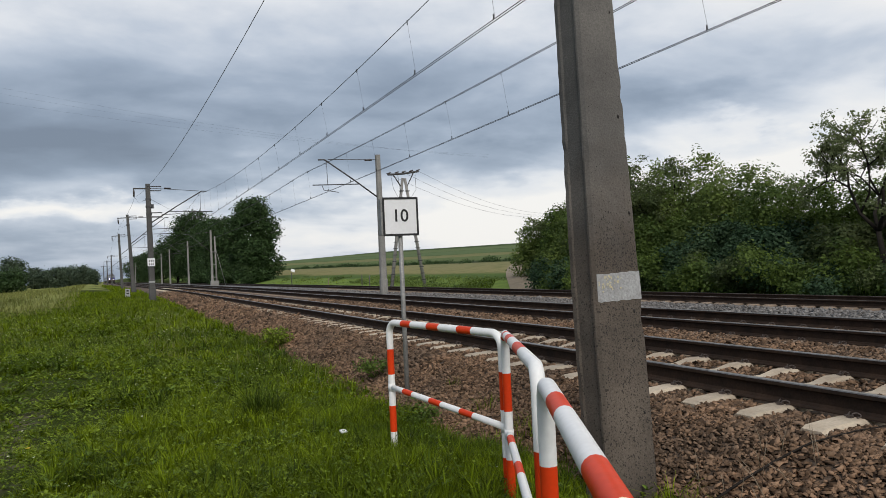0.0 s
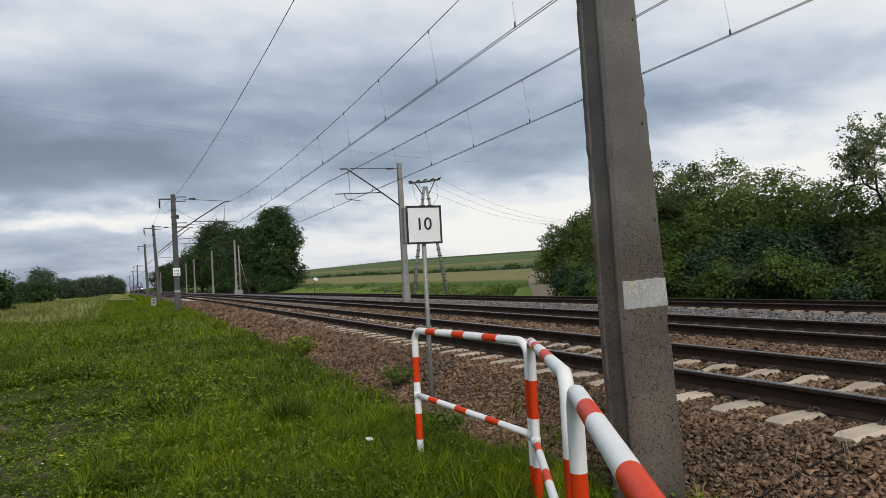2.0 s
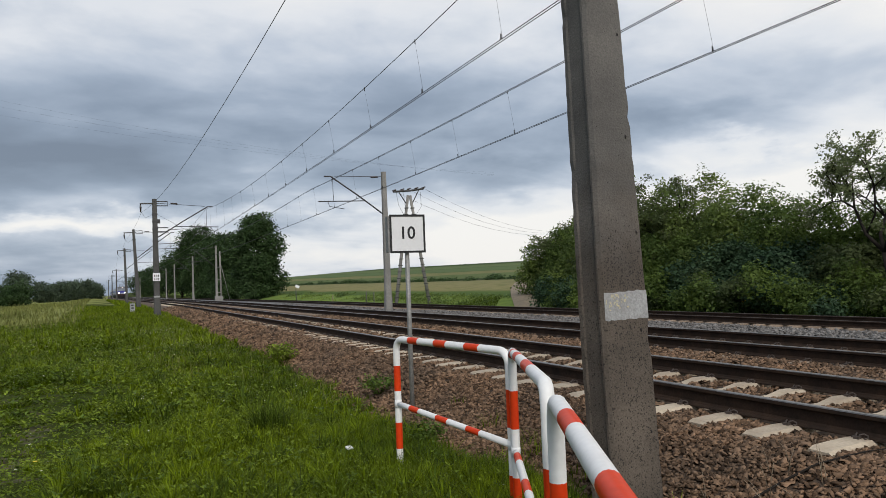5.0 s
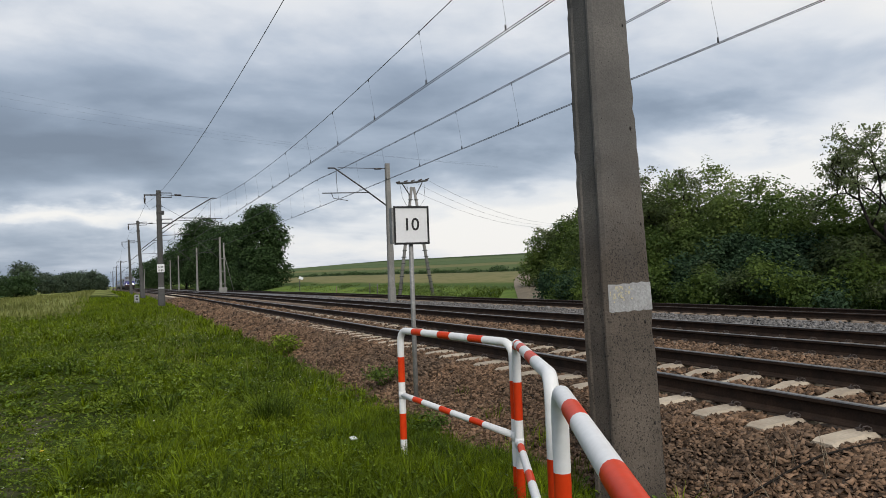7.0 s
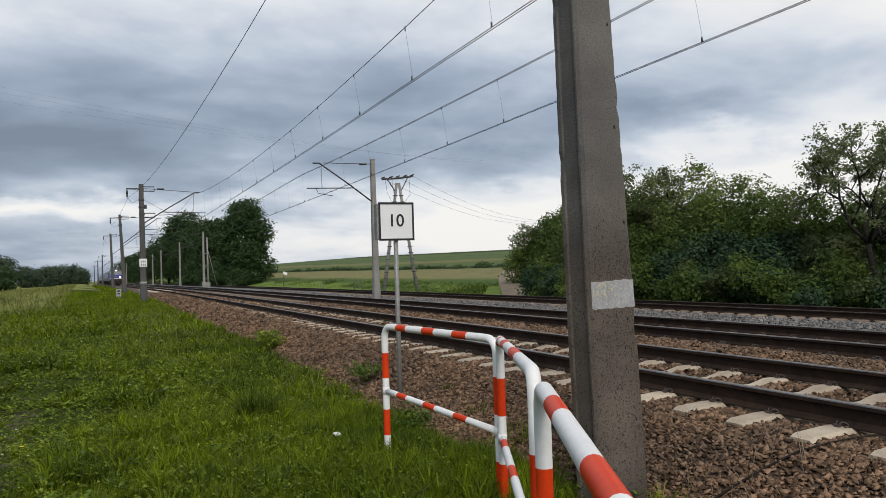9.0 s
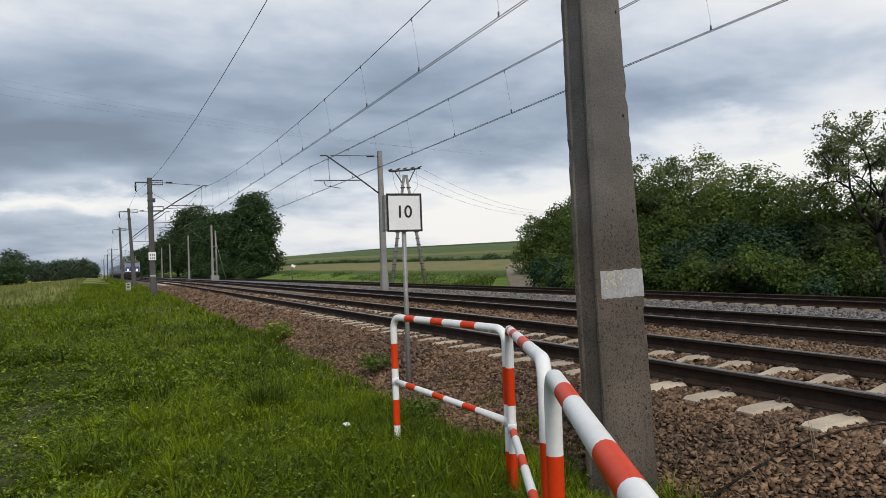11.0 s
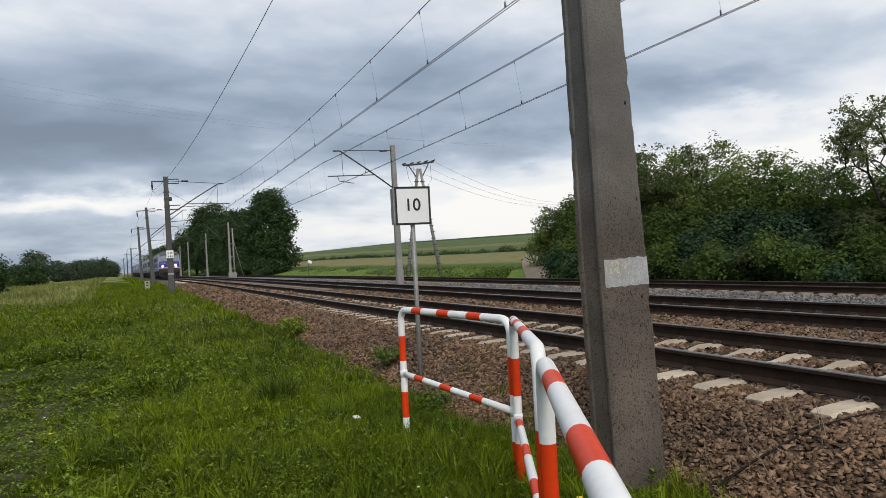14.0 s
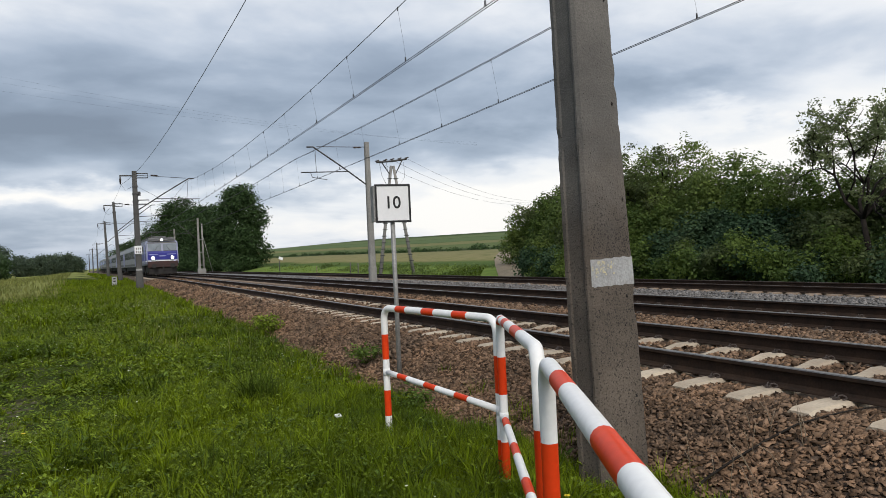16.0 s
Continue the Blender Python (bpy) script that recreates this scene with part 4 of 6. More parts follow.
def a_frame_pole():
    t = thing("power_pole", "two-legged lattice power pole with a crossarm and insulators", "power pole", m=pose(14.5, 50, -0.6))
    for s in (-1, 1):
        bm = bmesh.new()
        tube(bm, [(s * 1.42, 0.0, -0.3), (s * 0.09, 0, 8.4)], [0.14, 0.11], 8)
        part("leg", bm, CONCRETE_FAR, t)
        bm = bmesh.new()
        for i in range(16):
            f = (i + 1) / 18
            x, z = s * (1.42 + (0.09 - 1.42) * f), -0.3 + 8.7 * f
            box(bm, x - 0.145, x + 0.145, -0.15, 0.15, z - 0.025, z + 0.025)
        tagged(part("rungs", bm, BRACKET, t), kind="stuff")
    part("brace", tube(bmesh.new(), [(-0.75, 0, 4.4), (0.75, 0, 4.4)], 0.06, 6), CONCRETE_FAR, t)
    part("crossarm", tube(bmesh.new(), [(-1.55, -0.8, 8.55), (0, 0, 8.75), (1.55, 0.8, 9.05)], 0.075, 6), BRACKET, t)
    for s in (-1, 1):
        part("strut", tube(bmesh.new(), [(s * 0.2, 0, 7.7), (s * 1.0, s * 0.5, 8.7 + s * 0.15)], 0.04, 6), BRACKET, t)
    for x in (-1.5, -0.7, 0.0, 0.75, 1.5):
        part("insulator", tube(bmesh.new(), [(x, x * 0.5, 8.75 + x * 0.16), (x - 0.1, x * 0.5, 8.85 + x * 0.16), (x + 0.18, x * 0.5, 8.95 + x * 0.16)], [0.03, 0.07, 0.05], 6), INSULATOR, t)
    for k, x in enumerate((-1.5, 0.0, 1.5)):
        part("wire", tube(bmesh.new(), [(x + 7.2 * u, x * 0.5 + 9.0 * u * 0.6, 8.85 + x * 0.16 - 0.10 * u - 0.32 * u * (5 - u)) for u in np.linspace(0, 9, 20)], 0.009, 4), WIRE, t)
    for x in (-1.3, -0.6, 1.2):
        part("jumper", tube(bmesh.new(), [(x, x * 0.5, 8.75), (x * 0.9 + 0.1, x * 0.4, 7.6), (x * 0.3, 0, 6.7)], 0.012, 4), WIRE, t)


a_frame_pole()


def small_signs():
    t = thing("small_sign", "small white board on a thin post by the field", "sign", m=pose(14.0, 87.6, float(land_z(14.0, 87.6))))
    part("post", tube(bmesh.new(), [(0, 0, -0.1), (0, 0, 1.75)], 0.05, 8), BRACKET, t)
    bm = box(bmesh.new(), -0.1, 0.42, -0.05, 0.0, 1.9, 2.22, 0.01)
    bmesh.ops.rotate(bm, verts=bm.verts[:], cent=(0.1, 0, 2.0), matrix=Matrix.Rotation(radians(22), 3, "Y"))
    part("board", bm, SIGN_WHITE, t)
    t = thing("marker_post", "short white trackside marker post with dark marks", "marker post", m=pose(-4.8, 64, -0.4))
    part("stone", box(bmesh.new(), -0.19, 0.19, -0.09, 0.09, -0.1, 0.74, 0.03), BAND_GREY, t)
    for z in (0.60, 0.38):
        part("mark", box(bmesh.new(), -0.09, 0.09, -0.098, -0.0905, z - 0.07, z + 0.05), BAR_INK, t)
    for k, (x, y) in enumerate(((14.6, 73), (16.0, 66), (15.1, 61))):
        t = thing("stake", "thin pale wooden stake at the field edge", "stake", "field stakes", pose(x, y, float(land_z(x, y))))
        part("stick", tube(bmesh.new(), [(0, 0, -0.1), (0.02, 0, 1.0 + 0.1 * k)], 0.045, 6), STONE_GREY if k else LANE, t)


small_signs()


def lane():
    bm = bmesh.new()
    pts = [(13.7, 31.6), (15.05, 33.9), (17.6, 38.7), (20.6, 44.3), (25.2, 52.5), (32, 63.5), (41, 77.5), (53, 96)]
    rows = []
    for i, (x, y) in enumerate(pts):
        a, b = Vector(pts[max(i - 1, 0)]), Vector(pts[min(i + 1, len(pts) - 1)])
        d = (b - a).normalized()
        side = Vector((d.y, -d.x))
        row = []
        for u in (-0.72, -0.45, -0.15, 0.15, 0.45, 0.72):
            px, py = x + side.x * u, y + side.y * u
            row.append(bm.verts.new((px, py, float(land_z(px, py)) + (0.10 if abs(u) < 0.3 else 0.05) + 0.04)))
        rows.append(row)
    for r, s in zip(rows, rows[1:]):
        for k in range(5):
            bm.faces.new((r[k], r[k + 1], s[k + 1], s[k]))
    bmesh.ops.recalc_face_normals(bm, faces=bm.faces)
    tagged(part("lane", bm, LANE, smooth=True), "pale gravel farm lane climbing between field and trees", "lane", kind="structure")


lane()


# ---- trees and bushes ----
def leaves(rng, blobs, n, size, shell=0.55, clump=9):
    """n leaves in sprays through blobs (x, y, z, rx, ry, rz), mostly near their skin, turned outwards and up."""
    vol = np.array([b[3] * b[4] * b[5] for b in blobs]) ** 0.75
    sprays = max(n // clump, 1)
    pick = rng.choice(len(blobs), sprays, p=vol / vol.sum())
    B = np.array(blobs)[pick]
    d = rng.normal(size=(sprays, 3))
    d /= np.linalg.norm(d, axis=1)[:, None]
    lump = 1 + 0.16 * np.sin(d[:, 0] * 7 + B[:, 0]) * np.sin(d[:, 2] * 6 + B[:, 1]) + 0.12 * np.sin(d[:, 1] * 11 + B[:, 2] * 3)
    rad = (shell + (1 - shell) * rng.random(sprays) ** 0.6) * lump
    C = B[:, :3] + d * rad[:, None] * B[:, 3:6]
    C, d = np.repeat(C, clump, 0), np.repeat(d, clump, 0)
    n = len(C)
    s = size * rng.uniform(0.6, 1.35, n)
    P = C + rng.normal(size=(n, 3)) * np.array([1.1, 1.1, 0.65]) * size
    up = d * 0.55 + np.array([0, 0, 0.7]) + rng.normal(size=(n, 3)) * 0.5
    up /= np.linalg.norm(up, axis=1)[:, None]
    e1 = np.cross(up, rng.normal(size=(n, 3)))
    e1 /= np.linalg.norm(e1, axis=1)[:, None]
    e2 = np.cross(up, e1)
    base = np.array([(-0.5, 0, -0.06), (0.0, -0.34, 0.05), (0.55, 0, -0.10), (0.0, 0.34, 0.05)])
    return (base[None, :, 0:1] * e1[:, None] + base[None, :, 1:2] * e2[:, None] + base[None, :, 2:3] * up[:, None]) * s[:, None, None] + P[:, None, :]


LEAF_FACES = [(0, 1, 2), (0, 2, 3)]


def tree(name, label, category, group, x, y, h, r, seed, material, n=9000, size=0.3, trunk=0.22, bare=0.28, loose=0.0, shape="round"):
    rng = np.random.default_rng(seed)
    z0 = float(land_z(x, y)) - 0.05
    t = thing(name, label, category, group, pose(x, y, z0))
    bm = bmesh.new()
    tops = [(0, 0, 0), (rng.normal() * 0.1, rng.normal() * 0.1, h * 0.3), (rng.normal() * 0.25, rng.normal() * 0.25, h * 0.62), (rng.normal() * 0.35, rng.normal() * 0.35, h * 0.88)]
    tube(bm, tops, [trunk, trunk * 0.75, trunk * 0.45, trunk * 0.12], 8)
    blobs = []
    k = 9 if shape == "round" else 11
    for i in range(k):
        a = i * 2.4 + rng.uniform(-0.4, 0.4)
        f = (i + 0.5) / k
        lev = bare + (0.92 - bare) * f
        out = r * (0.62 if f < 0.7 else 0.62 * (1 - (f - 0.7) * 2.2)) * rng.uniform(0.8, 1.15) * (1.0 if loose else 0.55 + 0.45 * min(1, f / 0.3))
        c = (math.cos(a) * out, math.sin(a) * out, h * lev)
        br = r * rng.uniform(0.36, 0.52) * (1.0 if f < 0.75 else 0.85) * (0.72 if loose else 1.0)
        blobs.append((*c, br, br, br * rng.uniform(0.7, 0.95)))
        zb = h * max(0.12, lev - 0.28)
        tube(bm, [(0, 0, zb), (c[0] * 0.45, c[1] * 0.45, (zb + c[2]) / 2 - 0.02 * h), c], [trunk * 0.42, trunk * 0.25, trunk * 0.06], 6)
        for j in range(3):
            e = Vector(c) + Vector(rng.normal(size=3)) * br * 0.6
            tube(bm, [Vector(c) * 0.75 + Vector((0, 0, zb * 0.25)), e], [trunk * 0.12, trunk * 0.03], 5)
            if loose:
                q = r * rng.uniform(0.13, 0.22)
                blobs.append((*e, q, q, q * 0.7))
    if not loose:
        blobs.append((0, 0, h * (bare + 0.92) / 2, r * 0.72, r * 0.72, h * (0.95 - bare) / 2))
        blobs.append((0, 0, h * 0.86, r * 0.45, r * 0.45, h * 0.13))
    part("trunk", bm, BARK, t, "dark brown trunk with limbs", True)
    me = batch("crown", leaves(rng, blobs, n, size, 0.35 if loose else 0.6), LEAF_FACES, material)
    ob = new("crown", me)
    ob.parent = t
    return t


def open_tree(label, x, y, h, spread, seed, material, leaf=0.085, per=26, trunk=0.13):
    """A loose crown: forking limbs with sprays of leaves along the outer twigs."""
    rng = np.random.default_rng(seed)
    t = thing("hedge_tree", label, "tree", "hedge trees", pose(x, y, float(land_z(x, y)) - 0.08))
    bm = bmesh.new()
    tips = []

    def grow(p, d, length, r, level):
        q = p + d * length * 0.5 + Vector(rng.normal(size=3)) * length * 0.06
        e = p + d * length + Vector(rng.normal(size=3)) * length * 0.09
        tube(bm, [p, q, e], [r, r * 0.8, r * 0.6], 7 if level < 2 else 4)
        if level >= 3:
            tips.append(tuple(e))
            tips.append(tuple(q))
        if level == 4:
            return
        for j in range(4 if level == 0 else 3):
            a = 2.0944 * j + rng.uniform(0, 6.28) if level else 1.57 * j + rng.uniform(-0.4, 0.4)
            side = d.orthogonal().normalized()
            side = side * math.cos(a) + d.cross(side) * math.sin(a)
            tilt = rng.uniform(0.45, 0.9)
            nd = d * math.cos(tilt) + side * math.sin(tilt) * spread + Vector((0, 0, 0.10))
            grow(e if rng.random() < 0.7 or level == 0 else q, nd.normalized(), length * rng.uniform(0.66, 0.9), r * 0.55, level + 1)
    grow(Vector((0, 0, 0)), Vector((rng.normal() * 0.08, rng.normal() * 0.08, 1)).normalized(), h * 0.25, trunk, 0)
    part("trunk", bm, BARK, t, "forking trunk with bare limbs, bark darkened for hedge shade", True)
    blobs = [(*c, 0.20, 0.20, 0.13) for c in tips]
    ob = new("crown", batch("crown", leaves(rng, blobs, len(tips) * per, leaf, 0.2, 7), LEAF_FACES, material))
    ob.parent = t
    return t


def bush(x, y, h, r, seed, material, n=9000, size=0.13, label="dense leafy green roadside bush"):
    rng = np.random.default_rng(seed)
    z0 = float(land_z(x, y)) - 0.1
    t = thing("bush", label, "bush", "hedge along the line", pose(x, y, z0))
    bm = bmesh.new()
    blobs = []
    for i in range(9):
        a = i * 2.4 + rng.uniform(-0.5, 0.5)
        lev = (0.22, 0.3, 0.45, 0.6, 0.75, 0.86, 0.5, 0.3, 0.68)[i]
        out = r * (0.6 if lev < 0.7 else 0.42) * rng.uniform(0.7, 1.2)
        c = (math.cos(a) * out, math.sin(a) * out, h * lev)
        br = r * rng.uniform(0.38, 0.58)
        blobs.append((*c, br, br, min(br * rng.uniform(0.8, 1.1), h * 0.3)))
        tube(bm, [(0.1 * math.cos(a), 0.1 * math.sin(a), 0), (c[0] * 0.5, c[1] * 0.5, c[2] * 0.6), c], [0.06, 0.035, 0.01], 5)
    blobs.append((0, 0, h * 0.4, r * 0.8, r * 0.8, h * 0.42))
    for i in range(7):
        a = rng.uniform(0, 6.28)
        c = (math.cos(a) * r * 0.5, math.sin(a) * r * 0.5, h * rng.uniform(0.9, 1.08))
        blobs.append((*c, r * 0.14, r * 0.14, h * 0.09))
    part("branchwork", bm, BARK, t)
    ob = new("crown", batch("crown", leaves(rng, blobs, n, size, 0.62, 7), LEAF_FACES, material))
    ob.parent = t
    return t


def planting():
    # the dark grove beyond the side track
    for i, (x, y, h, r) in enumerate(((15.6, 124, 14.5, 5.6), (14.6, 150, 13.4, 5.5), (14.0, 172, 14.6, 5.8), (13.0, 203, 19.2, 8.0), (12.0, 240, 15.4, 6.6), (10.0, 285, 14.2, 6.5), (7.5, 332, 14.0, 6.5), (4.5, 385, 14, 7.0))):
        tree("grove_tree", "tall dark green broadleaf tree in a dense grove", "tree", "grove trees", x, y, h, r, 20 + i, LEAF_DARK, (22000, 16000, 16000, 28000)[i] if i < 4 else 9000, 0.41 if i < 4 else 0.55, 0.35, 0.16)
    for i, (x, y, h, r) in enumerate(((12.8, 140, 4.5, 2.8), (12.0, 165, 5, 3.4), (15.2, 121, 3.6, 2.6))):
        bush(x, y, h, r, 60 + i, LEAF_DARK, 6000, 0.36, "dark green undergrowth bush at the grove edge")
    # far trees beyond the meadow, their leaf colour paled for haze
    for i in range(13):
        x = -13.5 - i * 2.6 + (i % 3) * 0.8
        y = 292 + (i * 37 % 23) - i * 1.5
        h = (5, 6, 7, 7.8, 7, 7.2, 6.4, 5.6, 7.6, 10.5, 11, 6.6, 5)[i]
        tree("far_tree", "distant green tree beyond the meadow, paled for haze", "tree", "far trees", x, y, h, h * 0.42, 90 + i, LEAF_HAZED, 2600, 0.6, 0.25, 0.1)
    for i, (x, y, h, r) in enumerate(((-21.6, 95, 3.6, 2.3), (-31, 150, 5.5, 5), (-26.5, 172, 4.6, 4.5), (-44, 210, 7, 6), (-52, 230, 8, 6))):
        bush(x, y, h, r, 120 + i, LEAF_DARK, 5000, 0.42, "dark green bush at the meadow edge")
    tree("meadow_tree", "tall green broadleaf tree at the meadow edge", "tree", "", -18.5, 57.5, 12.0, 3.2, 140, LEAF_MID, 9000, 0.28, 0.25, 0.42)
    # hedge along the side track
    rows = [(21.3, 41.3, 4.5, 2.3, 1), (20.0, 36.2, 4.9, 2.3, 0), (22.6, 37.0, 5.8, 2.8, 0), (19.0, 33.0, 5.0, 2.5, 1), (20.8, 31.5, 6.6, 2.8, 0), (18.6, 29.6, 5.6, 2.6, 0), (20.6, 27.4, 7.2, 3.0, 1),
            (18.5, 26.0, 4.8, 2.4, 0), (20.2, 24.0, 6.3, 2.6, 1), (18.3, 23.0, 4.3, 2.3, 0), (20.0, 21.0, 5.6, 2.6, 0), (18.4, 20.0, 4.0, 2.2, 1), (19.9, 18.0, 5.1, 2.5, 0), (18.2, 17.0, 3.8, 2.2, 0),
            (19.6, 15.0, 4.3, 2.5, 1), (18.0, 13.8, 3.6, 2.2, 0), (19.6, 12.0, 4.6, 2.6, 0), (18.2, 10.4, 4.2, 2.4, 1), (20, 8, 5.5, 3, 0)]
    for i, (x, y, h, r, k) in enumerate(rows):
        m = (LEAF_MID, LEAF_LIGHT)[k] if i not in (9, 11) else LEAF_BLUE
        if i in (4, 5, 13, 14):
            m = LEAF_OLIVE
        bush(x + (1.2 if i > 11 else 0), y, h - (0.95 if i < 4 else 1.55 if i < 7 else 1.85 if i < 12 else 1.75), r, 200 + i, m, 20000 if i < 15 else 7000, 0.145)
    open_tree("open-crowned pale green tree with visible branches", 17.5, 14.9, 8.2, 1.3, 301, LEAF_PALE, 0.092, 58)
    open_tree("open-crowned pale green tree with visible branches", 19.8, 12.2, 8.2, 1.2, 302, LEAF_PALE, 0.10, 26)
    open_tree("open-topped olive green tree in a hedge", 19.6, 28.4, 8.0, 0.85, 303, LEAF_OLIVE, 0.13, 26, 0.11)
    open_tree("slender olive green tree in a hedge", 21.3, 38.0, 6.6, 0.8, 304, LEAF_OLIVE, 0.12, 20, 0.09)


planting()


# ---- the train ----
def loco():
    t = thing("locomotive", "boxy electric locomotive in blue and light grey, headlights lit", "locomotive")
    W = 1.5
    bm = bmesh.new()
    # body side view: raked cab front
    prof = [(0.0, 1.15), (0.02, 2.35), (0.30, 3.42), (0.75, 3.62), (15.2, 3.62), (15.6, 3.42), (15.9, 2.35), (15.9, 1.15)]
    vs = [[bm.verts.new((x, y, z)) for y, z in prof] for x in (-W, W)]
    for k in range(8):
        a, b = k, (k + 1) % 8
        bm.faces.new((vs[0][a], vs[0][b], vs[1][b], vs[1][a]))
    bm.faces.new(vs[0]), bm.faces.new(list(reversed(vs[1])))
    bmesh.ops.recalc_face_normals(bm, faces=bm.faces)
    bmesh.ops.bevel(bm, geom=[e for e in bm.edges if abs(e.verts[0].co.x - e.verts[1].co.x) < 0.01], offset=0.12, segments=3, affect="EDGES")
    body = part("body", bm, LOCO_LIGHT, t, "light grey body")
    part("roof", box(bmesh.new(), -1.28, 1.28, 0.7, 15.2, 3.6, 3.88, 0.12), ROOF_GREY, t)
    for y in (3, 6, 9, 12):
        part("roof_box", box(bmesh.new(), -0.7, 0.7, y, y + 1.6, 3.86, 4.12, 0.06), ROOF_GREY, t)

    def on_front(x0, x1, z0, z1, proud):
        """A panel that follows the rake of the cab."""
        def fy(z):
            return 0.0 + 0.02 * (z - 1.15) / 1.2 if z < 2.35 else 0.02 + 0.28 * (z - 2.35) / 1.07
        b = bmesh.new()
        p = [(x, fy(z) - d, z) for d in (proud, -0.03) for x, z in ((x0, z0), (x1, z0), (x1, z1), (x0, z1))]
        v = [b.verts.new(q) for q in p]
        for f in ((0, 1, 2, 3), (7, 6, 5, 4), (0, 4, 5, 1), (1, 5, 6, 2), (2, 6, 7, 3), (3, 7, 4, 0)):
            b.faces.new([v[i] for i in f])
        bmesh.ops.recalc_face_normals(b, faces=b.faces)
        return b
    for s in (-1, 1):
        x0, x1 = sorted((s * 0.10, s * 1.30))
        part("windscreen", on_front(x0, x1, 2.58, 3.26, 0.02), PALE_GLASS, t, "large pale windscreen")
        part("window_frame", on_front(x0 - 0.05, x1 + 0.05, 2.53, 2.575, 0.03), BRACKET, t)
        part("wiper", tube(bmesh.new(), [(s * 0.7, 0.02, 2.6), (s * 0.4, 0.14, 3.05)], 0.02, 5), BRACKET, t)
    part("lower_panel", on_front(-1.38, 1.38, 1.16, 1.60, 0.012), LOCO_RED, t, "dull brown lower cab front")
    part("roof_edge", on_front(-1.34, 1.34, 3.30, 3.42, 0.012), ROOF_GREY, t)
    part("blue_panel", on_front(-1.38, 1.38, 2.352, 2.54, 0.014), LOCO_BLUE, t)
    part("blue_panel", on_front(-1.38, 1.38, 1.69, 2.35, 0.014), LOCO_BLUE, t, "deep blue cab front")
    part("white_mark", on_front(-0.3, 0.3, 2.0, 2.09, 0.024), LOCO_PALE, t)
    part("pale_stripe", on_front(-1.38, 1.38, 1.605, 1.685, 0.016), LOCO_LIGHT, t)
    for s in (-1, 1):
        x0, x1 = sorted((s * 0.42, s * 1.28))
        part("pale_flash", on_front(x0, x1, 2.16, 2.24, 0.022), LOCO_PALE, t)
        bm = tube(bmesh.new(), [(s * 0.9, 0.0, 1.86), (s * 0.9, -0.10, 1.86)], 0.17, 16)
        lamp = part("headlight", bm, LOCO_LIGHT, t, "lit round headlight")
        part("lens", tube(bmesh.new(), [(s * 0.9, -0.101, 1.86), (s * 0.9, -0.12, 1.86)], 0.145, 16), LAMP, lamp)
        part("marker_lamp", tube(bmesh.new(), [(s * 1.12, 0.0, 1.46), (s * 1.12, -0.08, 1.46)], 0.09, 10), LOCO_PALE, t)
    top = part("headlight", tube(bmesh.new(), [(0, 0.5, 3.66), (0, 0.18, 3.66)], 0.15, 14), LOCO_LIGHT, t, "lit roof headlight")
    part("lens", tube(bmesh.new(), [(0, 0.179, 3.66), (0, 0.165, 3.66)], 0.11, 14), LAMP, top)
    part("buffer_beam", box(bmesh.new(), -1.42, 1.42, -0.12, 0.2, 0.92, 1.5, 0.03), LOCO_RED, t, "dull red-brown buffer beam")
    for s in (-1, 1):
        part("buffer", tube(bmesh.new(), [(s * 0.875, -0.1, 1.06), (s * 0.875, -0.5, 1.06), (s * 0.875, -0.501, 1.06), (s * 0.875, -0.56, 1.06)], [0.12, 0.11, 0.23, 0.23], 14), UNDERFRAME, t)
    part("coupling", tube(bmesh.new(), [(0, -0.1, 1.0), (0, -0.45, 0.95), (0, -0.5, 0.55)], 0.06, 6), UNDERFRAME, t)
    part("plough", box(bmesh.new(), -1.3, 1.3, 0.05, 0.16, 0.25, 0.92, 0.03), UNDERFRAME, t)
    for y in (3.0, 12.9):
        bm = box(bmesh.new(), -1.25, 1.25, y - 1.9, y + 1.9, 0.45, 1.05, 0.08)
        bogie = part("bogie", bm, UNDERFRAME, t)
        for dy in (-1.5, 1.5):
            part("wheelset", tube(bmesh.new(), [(-0.78, y + dy, 0.62), (-0.68, y + dy, 0.62), (-0.67, y + dy, 0.62), (0.67, y + dy, 0.62), (0.68, y + dy, 0.62), (0.78, y + dy, 0.62)], [0.6, 0.62, 0.1, 0.1, 0.62, 0.6], 20), UNDERFRAME, bogie)
    part("tank", box(bmesh.new(), -1.3, 1.3, 6, 9.8, 0.45, 1.2, 0.06), UNDERFRAME, t)
    for s in (-1, 1):
        x0, x1 = sorted((s * 1.49, s * 1.515))
        part("side_stripe", box(bmesh.new(), x0, x1, 0.25, 15.6, 1.6, 2.3), LOCO_BLUE, t)
        for y in (0.7, 14.3):
            part("cab_window", box(bmesh.new(), *sorted((s * 1.49, s * 1.52)), y, y + 0.8, 2.55, 3.2), DARK_GLASS, t)
        for y in (3.5, 6.0, 8.5, 11.0):
            part("grille", box(bmesh.new(), *sorted((s * 1.49, s * 1.52)), y, y + 1.4, 2.55, 3.1), UNDERFRAME, t)
    for s in (-1, 1):
        part("roof_pipe", tube(bmesh.new(), [(s * 0.95, 0.9, 4.02), (s * 0.95, 15.0, 4.02)], 0.035, 6), UNDERFRAME, t)
        for y in (1.3, 2.6, 4.9, 7.9, 10.8, 13.6):
            part("roof_insulator", tube(bmesh.new(), [(s * 0.95, y, 3.8), (s * 0.95, y, 3.95), (s * 0.95, y, 4.04)], [0.06, 0.10, 0.05], 8), INSULATOR, t)
